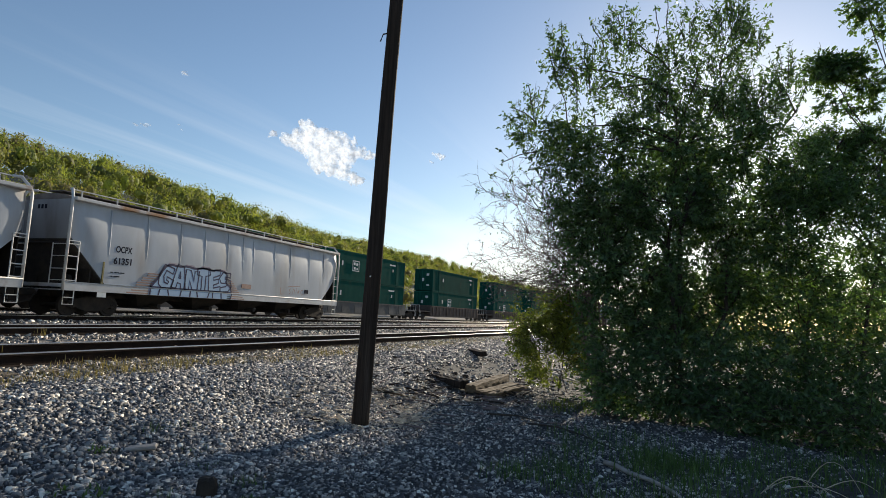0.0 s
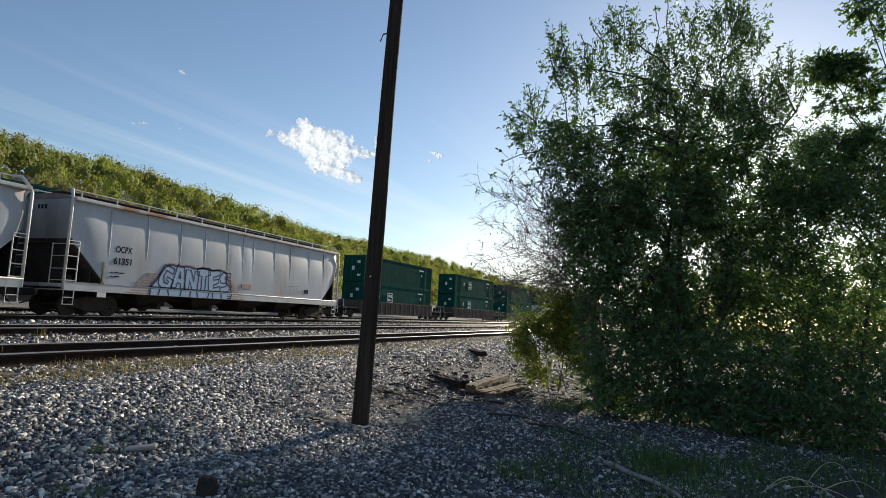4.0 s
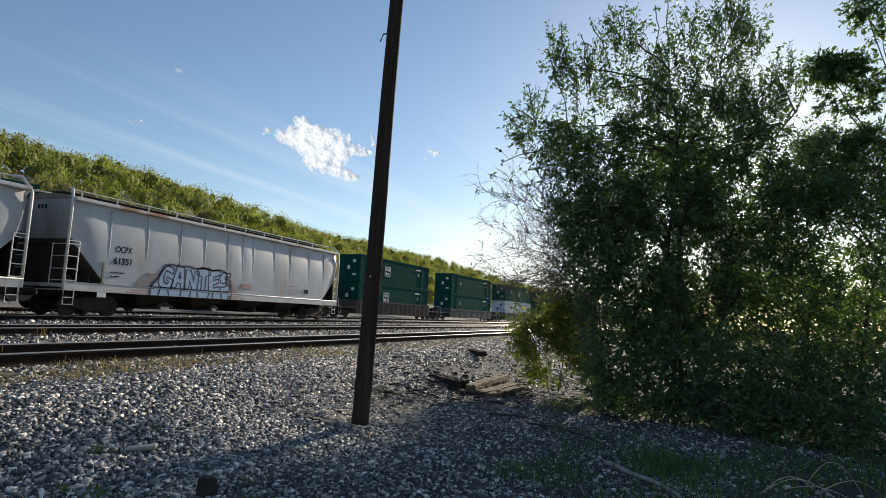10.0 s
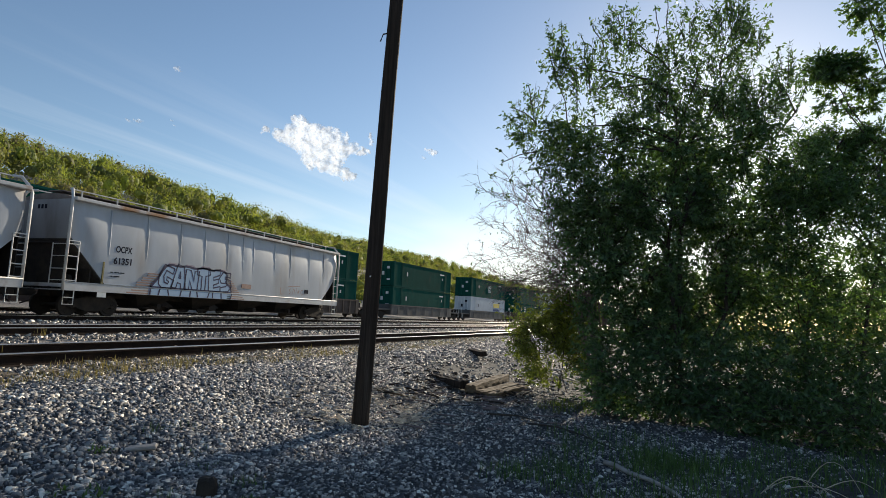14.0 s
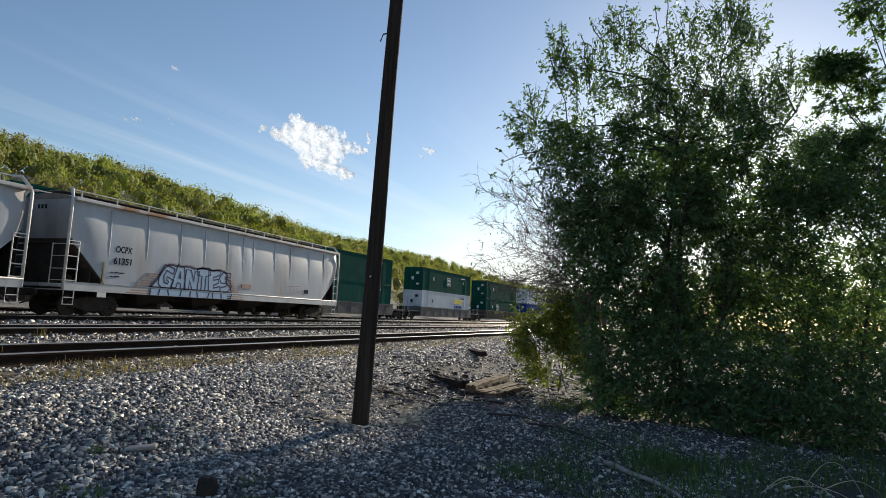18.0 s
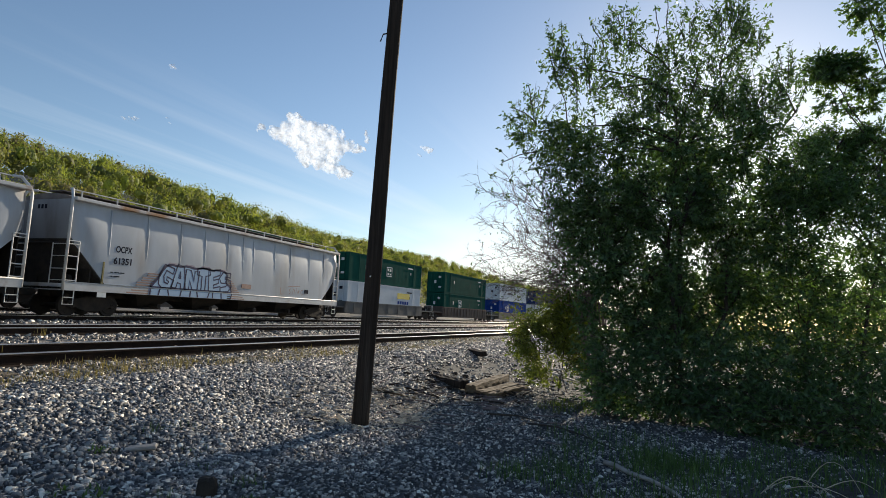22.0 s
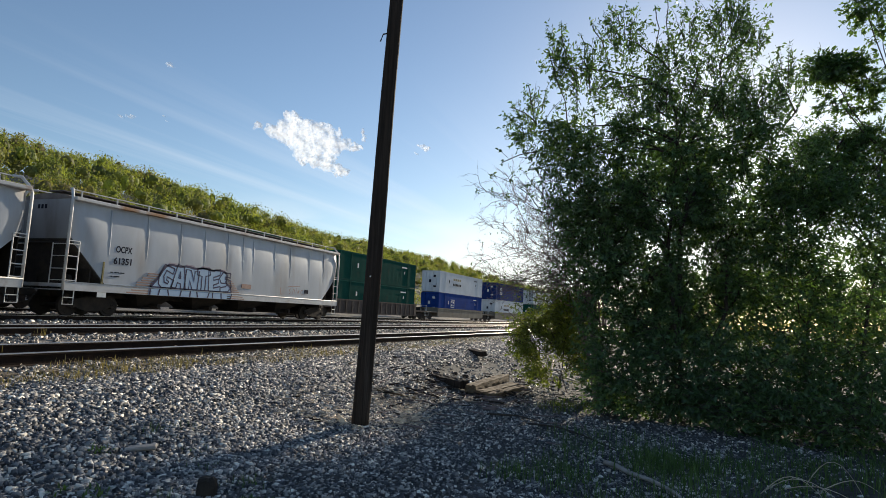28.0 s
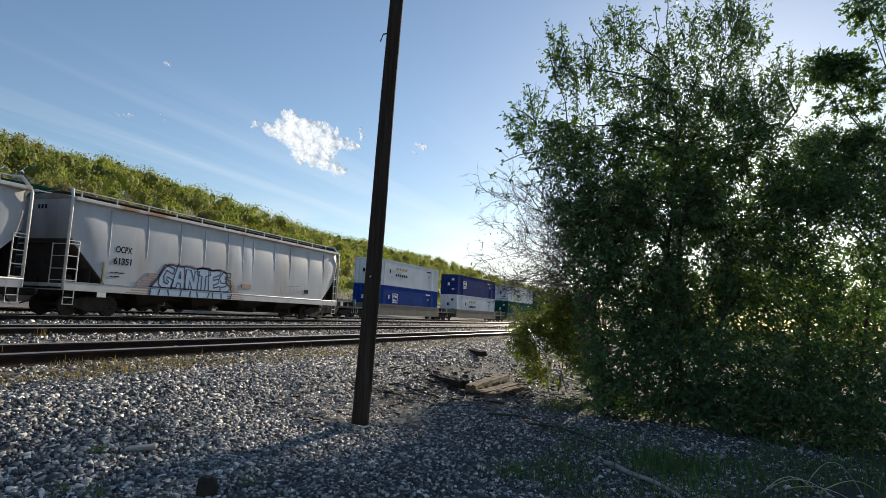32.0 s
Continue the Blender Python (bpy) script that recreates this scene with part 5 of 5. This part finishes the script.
CLOUDS = []
RIGHT, UP, AHEAD = Vector((0.93171, 0.35965, 0.05058)), Vector((-0.00789, -0.11918, 0.99284)), Vector((-0.36311, 0.92544, 0.10821))


def fbm(x, y, seed, octaves=5, gain=0.55):
    """Smooth lattice noise of several octaves, about -1 to 1."""
    rng = np.random.default_rng(seed)
    total, amp = 0.0 * x, 1.0
    for k in range(octaves):
        lat = rng.uniform(-1, 1, (64, 64))
        u, v = x * 2 ** k + 17.3 * k, y * 2 ** k + 9.1 * k
        iu, iv = np.floor(u).astype(int), np.floor(v).astype(int)
        fu, fv = u - iu, v - iv
        fu, fv = fu * fu * (3 - 2 * fu), fv * fv * (3 - 2 * fv)
        at = lambda a, b: lat[a % 64, b % 64]
        total = total + amp * ((at(iu, iv) * (1 - fu) + at(iu + 1, iv) * fu) * (1 - fv) + (at(iu, iv + 1) * (1 - fu) + at(iu + 1, iv + 1) * fu) * fv)
        amp *= gain
    return total


def cloud(name, label, centre, blobs, seed, mat, grain=4.0, rag=0.55):
    """A bank of vapour: nested billowed skins round the blobs (across, up, radius)."""
    B = np.array(blobs, float)
    edge = 30 + B[:, 2].max() * 0.4
    a = np.arange((B[:, 0] - B[:, 2]).min() - edge, (B[:, 0] + B[:, 2]).max() + edge, grain)
    u = np.arange((B[:, 1] - B[:, 2]).min() - edge, (B[:, 1] + B[:, 2]).max() + edge, grain)
    P, Q = np.meshgrid(a, u)
    wx, wy = P + 10 * fbm(P / 30, Q / 30, seed), Q + 10 * fbm(P / 30, Q / 30, seed + 1)
    f = sum(np.exp(-((wx - x) ** 2 + (wy - y) ** 2) / (0.62 * r * r)) for x, y, r in B)
    f = f - 0.24 + rag * 0.5 * fbm(P / 36, Q / 36, seed + 2, 6, 0.56) * np.clip(f * 2, 0, 1)
    puff = fbm(P / 44, Q / 44, seed + 3, 5, 0.5)
    V, F, o = [], [], 0
    nx, ny = len(a), len(u)
    k = np.arange(ny - 1)[:, None] * nx + np.arange(nx - 1)[None]
    quads = np.stack([k, k + 1, k + nx + 1, k + nx], -1).reshape(-1, 4)
    for level, lift in ((0.0, 30), (0.10, 24), (0.22, 18), (0.40, 10)):
        h = lift + 55 * np.sqrt(np.clip(f - level, 0, 2)) + 16 * puff
        p = np.array(RIGHT) * P[..., None] + np.array(UP) * Q[..., None] - np.array(AHEAD) * h[..., None]
        inside = (f > level).ravel()
        V.append(p.reshape(-1, 3)); F.append(quads[inside[quads].all(1)] + o)
        o += nx * ny
    V, F = np.concatenate(V), np.concatenate(F)
    used, F = np.unique(F, return_inverse=True)
    ob = bulk(name, V[used], F.reshape(-1, 4), mat, smooth=True)
    tagged(ob, label, "cloud", "drifting clouds")
    CLOUDS.append((ob, Vector(centre)))


def build_clouds():
    mat, veil = cloud_material(0.16, 0.52), cloud_material(0.06, 0.36)
    at = Vector((-1378, 2083, 652)) + RIGHT * 8 - UP * 7
    cloud("cloud", "bright white cumulus cloud drifting in the sky", at,
          [(-155, 55, 28), (-100, 86, 32), (-52, 94, 32), (-108, 31, 40), (-52, 39, 55), (11, 55, 48), (67, 55, 36), (-29, -25, 48), (43, -9, 55), (106, -1, 40), (154, -1, 32), (193, -17, 19), (27, -72, 36),
           (82, -80, 36), (130, -110, 30), (166, -124, 20), (-84, 122, 10), (-29, -80, 15), (130, 47, 16), (-211, 71, 15), (-195, 67, 13), (225, 47, 15), (228, 19, 18), (217, -21, 12)], 1, mat)
    cloud("cloud", "small wisp of white cloud", at, [(470, -5, 15), (490, -22, 13), (450, -40, 13), (478, -8, 9)], 3, veil, 3.0, 0.9)
    cloud("cloud", "small faint wisp of white cloud", at, [(-734, 108, 14), (-715, 120, 12), (-764, 113, 10), (-600, 112, 8), (-580, 96, 9)], 4, veil, 3.0, 0.9)
    cloud("cloud", "small faint wisp of white cloud", at, [(-577, 318, 13), (-557, 310, 8)], 5, veil, 3.0, 0.9)


# ---- things on the ground ----
def on_ground(x, y, up=0.0):
    return float(ground_z(x, y)) + up


def old_tie(x, y, up, rz, length, ry=0.0, rx=0.0, seed=0, thick=1.0, mat="old_tie"):
    rng = random.Random(seed)
    ob = tagged(new("old_tie"), "discarded weathered wooden railway tie lying on the gravel", "railway tie", "discarded ties")
    g = Geo()
    n = 14
    for i in range(n + 1):
        u = -length / 2 + length * i / n
        for a, b in ((-0.12, -0.085), (0.0, -0.09), (0.12, -0.085), (0.125, 0.0), (0.118, 0.085), (0.04, 0.088 - 0.02 * (i % 3 == 0)), (0.0, 0.07), (-0.05, 0.09), (-0.118, 0.083), (-0.125, 0.0)):
            g.v.append((u + rng.uniform(-0.015, 0.015) * (i in (0, n)), (a + rng.uniform(-0.008, 0.008)) * thick, (b + rng.uniform(-0.008, 0.008)) * thick))
    k = 10
    for i in range(n):
        for j in range(k):
            g.f.append((i * k + j, i * k + (j + 1) % k, (i + 1) * k + (j + 1) % k, (i + 1) * k + j))
    g.f.append(tuple(range(k))); g.f.append(tuple(n * k + j for j in reversed(range(k))))
    ob.matrix_world = pose(x, y, on_ground(x, y, 0.09 + up), rx, ry, rz)
    part("beam", g, M[mat], ob)
    return ob


def stick(label, pts, r, mat, name="fallen_branch"):
    g = Geo().tube([(x, y, on_ground(x, y, z)) for x, y, z in pts], [r * (1 - 0.6 * i / (len(pts) - 1)) for i in range(len(pts))], 6)
    ob = new(name, mesh_of(name, g, M[mat], True))
    return tagged(ob, label, "branch", "fallen branches")


def blades(name, label, spots, count, height, width, mat, seed, spread=0.2, lean=0.35, category="grass"):
    """Tufts of thin bent blades, one mesh."""
    rng = np.random.default_rng(seed)
    V, F, o = [], [], 0
    for x, y, s in spots:
        n = int(count * s)
        bx, by = x + rng.normal(0, spread * s, n), y + rng.normal(0, spread * s, n)
        bz = ground_z(bx, by) - 0.01
        h = height * s * rng.uniform(0.4, 1.2, n)
        a = rng.uniform(0, 6.28, n)
        ln = rng.normal(0, lean, n) * h
        dx, dy = np.cos(a), np.sin(a)
        v = np.empty((n, 5, 3))
        v[:, 0] = np.stack([bx - dy * width, by + dx * width, bz], -1)
        v[:, 1] = np.stack([bx + dy * width, by - dx * width, bz], -1)
        v[:, 2] = np.stack([bx + dy * width * 0.7 + dx * ln * 0.4, by - dx * width * 0.7 + dy * ln * 0.4, bz + h * 0.6], -1)
        v[:, 3] = np.stack([bx - dy * width * 0.7 + dx * ln * 0.4, by + dx * width * 0.7 + dy * ln * 0.4, bz + h * 0.6], -1)
        v[:, 4] = np.stack([bx + dx * ln, by + dy * ln, bz + h * (1 - 0.3 * np.abs(ln / h))], -1)
        V.append(v.reshape(-1, 3))
        i = o + np.arange(n)[:, None] * 5
        F.append(np.concatenate([i + np.array([[0, 1, 2]]), i + np.array([[0, 2, 3]]), i + np.array([[3, 2, 4]])]))
        o += 5 * n
    return tagged(bulk(name, np.concatenate(V), np.concatenate(F), M[mat]), label, category, kind="stuff")


def build_clutter():
    old_tie(-4.04, 13.7, 0.03, 88, 2.5, -1.0, 0, 1)
    old_tie(-3.68, 13.3, -0.07, 84, 2.0, -0.5, 3, 2, 0.95)
    old_tie(-3.42, 13.15, -0.08, 83, 1.9, -0.5, -2, 6, 0.95)
    old_tie(-5.0, 13.3, -0.04, -38, 1.7, 0, 8, 3, 0.95, "pole")
    old_tie(-3.35, 11.55, -0.10, -9, 0.5, 0, 0, 4, 0.5, "pole")
    old_tie(-6.2, 19.4, 0.0, -52, 1.3, 0, 6, 5, 0.9, "pole")
    stick("pale grey fallen branch lying on the gravel", [(-0.74, 7.5, 0.03), (-0.6, 7.3, 0.06), (-0.46, 7.14, 0.04), (-0.2, 6.74, 0.07), (0.0, 6.48, 0.05), (0.2, 6.1, 0.02)], 0.034, "pale_wood")
    stick("thin pale forked branch on the ground", [(-4.5, 20.0, 0.25), (-4.1, 19.2, 0.1), (-3.6, 19.4, 0.06), (-3.75, 20.2, 0.3)], 0.045, "splinter")
    stick("thin pale forked branch on the ground", [(-3.7, 18.0, 0.12), (-3.1, 17.4, 0.08), (-2.5, 16.6, 0.05), (-2.0, 15.9, 0.02)], 0.04, "splinter")
    stick("thin brown branch on the ground", [(-2.1, 9.4, 0.04), (-1.6, 9.1, 0.08), (-1.2, 9.0, 0.03), (-0.7, 8.4, 0.02)], 0.018, "bark")
    stick("thin brown branch on the ground", [(-1.5, 10.0, 0.2), (-1.3, 9.5, 0.1), (-1.1, 9.0, 0.02)], 0.014, "dead_twig")
    stick("thin brown branch on the ground", [(-2.9, 9.8, 0.02), (-2.4, 9.9, 0.05), (-1.9, 9.7, 0.02)], 0.02, "bark")
    # arching dry stems
    for i, (x, y, w, h) in enumerate(((1.15, 7.15, 0.30, 0.20), (1.25, 7.25, 0.34, 0.17), (1.62, 7.75, 0.24, 0.30), (1.4, 7.4, 0.36, 0.12), (1.75, 7.7, 0.3, 0.14))):
        pts = [(x + w * (t - 0.5) * 2, y + 0.1 * math.sin(3 * t + i), h * math.sin(math.pi * t) + 0.01) for t in np.linspace(0, 1, 9)]
        stick("arching pale dry stem over the grass", pts, 0.0055, "splinter", "dry_stem")
    # stump of a post in the foreground, its shade put into a near-black colour
    st = tagged(new("post_stump"), "short post stump in the gravel, near-black for its shade", "post")
    st.matrix_world = pose(-3.75, 4.26, on_ground(-3.75, 4.26, 0.02))
    g = Geo()
    rng = random.Random(8)
    for z, r in ((-0.05, 0.09), (0.06, 0.085), (0.12, 0.075), (0.14, 0.05)):
        for k in range(12):
            g.v.append(((r + rng.uniform(-0.008, 0.008)) * math.cos(k * math.pi / 6), (r + rng.uniform(-0.008, 0.008)) * math.sin(k * math.pi / 6), z + rng.uniform(-0.01, 0.01)))
    for i in range(3):
        for k in range(12):
            g.f.append((i * 12 + k, i * 12 + (k + 1) % 12, (i + 1) * 12 + (k + 1) % 12, (i + 1) * 12 + k))
    g.f.append(tuple(36 + k for k in range(12)))
    part("stump", g, M["under"], st)
    # splintered wood round the pole
    r2 = random.Random(12)
    g = Geo()
    heaps = ((-4.2, 7.8, 0.30), (-4.75, 7.75, 0.32), (-3.85, 8.5, 0.22), (-4.1, 9.3, 0.4), (-4.9, 9.9, 0.5), (-5.5, 8.4, 0.5))
    for i in range(420):
        hx, hy, spread = heaps[i % len(heaps)]
        x, y = r2.gauss(hx, spread), r2.gauss(hy, spread)
        if math.hypot(x + 4.19, y - 7.76) < 0.16:
            continue
        l, t = r2.uniform(0.04, 0.15), r2.uniform(0, 6.28)
        z = on_ground(x, y, 0.045)
        up = r2.uniform(0.0, 0.5) * l
        g.tube([(x, y, z), (x + 0.5 * l * math.cos(t), y + 0.5 * l * math.sin(t), z + 0.6 * up), (x + l * math.cos(t + 0.2), y + l * math.sin(t + 0.2), z + up)], [0.004, r2.uniform(0.006, 0.014), 0.003], 4)
    tagged(new("wood_splinters", mesh_of("wood_splinters", g, M["splinter"])), "pale splintered wood scraps round the foot of the pole", "debris", kind="stuff")
    for x, y, dx, dy, h in ((-4.42, 7.68, -0.10, 0.0, 0.15), (-4.36, 7.60, -0.05, -0.03, 0.12), (-4.48, 7.75, -0.16, 0.02, 0.09), (-3.75, 8.15, 0.10, 0.05, 0.13), (-3.70, 8.55, 0.14, 0.02, 0.10), (-3.9, 8.3, 0.12, 0.0, 0.10), (-3.95, 8.75, -0.1, 0.0, 0.09), (-4.05, 9.1, 0.16, 0.0, 0.09)):
        z = on_ground(x, y, 0.02)
        chip = Geo().prism([(-0.05, 0.0), (0.05, 0.0), (0.035, 0.6 * h), (0.0, h), (-0.04, 0.5 * h)], "y", -0.012, 0.012)
        ob = tagged(new("wood_chip", mesh_of("wood_chip", chip, M["splinter"])), "pale split slab of wood leaning at the foot of the pole", "wood chip", "wood chips")
        ob.matrix_world = pose(x, y, z, 0, math.degrees(math.atan2(dx, h)), 25)
    g = Geo()
    for i in range(150):
        x, y = r2.gauss(-3.6, 1.1), r2.gauss(12.2, 2.2)
        l, t = r2.uniform(0.08, 0.5), r2.uniform(0, 6.28)
        z = on_ground(x, y, 0.035)
        g.tube([(x, y, z), (x + l * math.cos(t), y + l * math.sin(t), z + r2.uniform(0, 0.1) * l)], [r2.uniform(0.006, 0.02), 0.004], 4)
    tagged(new("wood_scraps", mesh_of("wood_scraps", g, M["dead_twig"])), "grey twigs and bark scraps strewn on the gravel", "debris", kind="stuff")
    g = Geo()
    for i in range(260):
        x, y = r2.gauss(-4.6, 0.9), r2.gauss(12.6, 1.6)
        l, t = r2.uniform(0.05, 0.3), r2.uniform(0, 6.28)
        z = on_ground(x, y, 0.03)
        g.tube([(x, y, z), (x + l * math.cos(t), y + l * math.sin(t), z + r2.uniform(0, 0.25) * l)], [r2.uniform(0.008, 0.028), 0.006], 4)
    tagged(new("bark_litter", mesh_of("bark_litter", g, M["pole"])), "dark bark and rotten wood litter round the discarded ties", "debris", kind="stuff")
    # a loop of stripped bark and a thin plank
    ring = [(-5.1 + 0.17 * math.cos(t), 10.8 + 0.2 * math.sin(t), 0.05 + 0.03 * math.sin(2 * t)) for t in np.linspace(0, 6.0, 16)]
    stick("pale curled strip of bark lying on the gravel", ring, 0.022, "splinter", "bark_strip")
    stick("thin weathered plank scrap on the gravel", [(-5.3, 10.3, 0.04), (-4.9, 10.4, 0.05), (-4.5, 10.45, 0.04)], 0.03, "old_tie", "plank_scrap")
    slab = tagged(new("flat_stone"), "pale flat stone lying on the gravel", "stone")
    slab.matrix_world = pose(-5.05, 4.73, on_ground(-5.05, 4.73, 0.035), 4, -5, 38)
    part("stone", Geo().bev(-0.15, 0.15, -0.06, 0.06, -0.02, 0.02, 0.012), M["pale_wood"], slab)
    # grass and weeds
    r3 = random.Random(21)
    green = [(r3.uniform(-1.6, 2.4), r3.uniform(6.0, 9.5), r3.uniform(0.4, 1.1)) for _ in range(70)] + [(r3.uniform(-2.0, -0.9), r3.uniform(6.0, 7.2), r3.uniform(0.5, 1.0)) for _ in range(8)]
    green += [(r3.uniform(-0.35, 0.4), r3.uniform(7.4, 8.5), r3.uniform(0.6, 1.2)) for _ in range(22)] + [(r3.uniform(0.8, 3.0), r3.uniform(7.4, 9.4), r3.uniform(0.4, 0.9)) for _ in range(26)]
    green += [(r3.uniform(-4.6, -3.0), r3.uniform(3.8, 5.0), r3.uniform(0.25, 0.5)) for _ in range(6)] + [(r3.uniform(-5.4, -4.6), r3.uniform(4.8, 5.8), r3.uniform(0.25, 0.5)) for _ in range(5)]
    blades("grass", "low green weeds and grass growing through the gravel", green, 48, 0.24, 0.0045, "grass", 3, 0.2, 0.5)
    near = [(-5.24, 4.37, 0.5), (-5.18, 4.45, 0.4), (-4.69, 3.62, 0.5), (-4.46, 3.78, 0.6), (-4.4, 3.72, 0.5), (-3.35, 4.3, 0.5), (-3.2, 4.38, 0.5)]
    blades("weeds", "small bright green weeds sprouting between the stones", near, 34, 0.16, 0.012, "grass", 13, 0.09, 0.7)
    blades("weeds", "pale weeds growing between the rails", [(-11.5, 7.6, 0.9), (-11.7, 7.8, 0.8), (-11.3, 7.4, 0.7)], 16, 0.3, 0.012, "pale_wood", 14, 0.12, 0.9)
    blades("grass", "yellow-green grass at the foot of the tree", [(r3.uniform(-2.4, -1.2), r3.uniform(11.2, 12.6), r3.uniform(0.3, 0.8)) for _ in range(22)], 40, 0.2, 0.005, "leaf_yellow", 4, 0.2)
    blades("dry_grass", "dry yellow grass along the foot of the rail", [(-7.62 + r3.gauss(0, 0.16), 3 + 25 * r3.random() ** 1.6, r3.uniform(0.4, 1.0)) for _ in range(170)], 30, 0.19, 0.005, "dry_grass", 5, 0.16, 0.8)
    blades("grass", "low yellow-green grass between the rails", [(-9.1 + r3.gauss(0, 0.3), 13 + 22 * r3.random(), r3.uniform(0.4, 1.0)) for _ in range(130)], 30, 0.12, 0.006, "dry_grass", 8, 0.2, 0.8)
    blades("dry_grass", "pale dry weeds beside the far rail", [(-14.05, 9.8, 0.9), (-14.05, 10.0, 0.7), (-8.6, 3.7, 0.7), (-9.6, 6.2, 0.6)], 9, 0.36, 0.004, "dry_grass", 6, 0.08, 0.15)


# ---- what moves ----
def motions():
    end = 32.0
    for y, car, lo, up, spin in MOVING:
        for ob in (car, lo, up):
            z = ob.location.z
            walk(ob, [(0.0, LINE @ pose(0, y, z)), (end, LINE @ pose(0, y - SPEED * end, z))])
        rate = math.degrees(SPEED / 0.42)
        for w in spin:
            wy = w.location.y
            n = math.ceil(end * rate / 85)
            walk(w, [(i * end / n, pose(0, wy, 0.424, i * end / n * rate, 0, 0)) for i in range(n + 1)])
    drift = RIGHT * -71 + UP * 40
    for ob, c in CLOUDS:
        walk(ob, [(0.0, Matrix.Translation(c)), (end, Matrix.Translation(c + drift))])


build_ground()
build_tracks()
hopper_car(25.28, True)
hopper_car(4.35, False)
build_train()
build_pole()
build_forest()
build_trees()
build_clouds()
build_clutter()
build_ballast()
motions()
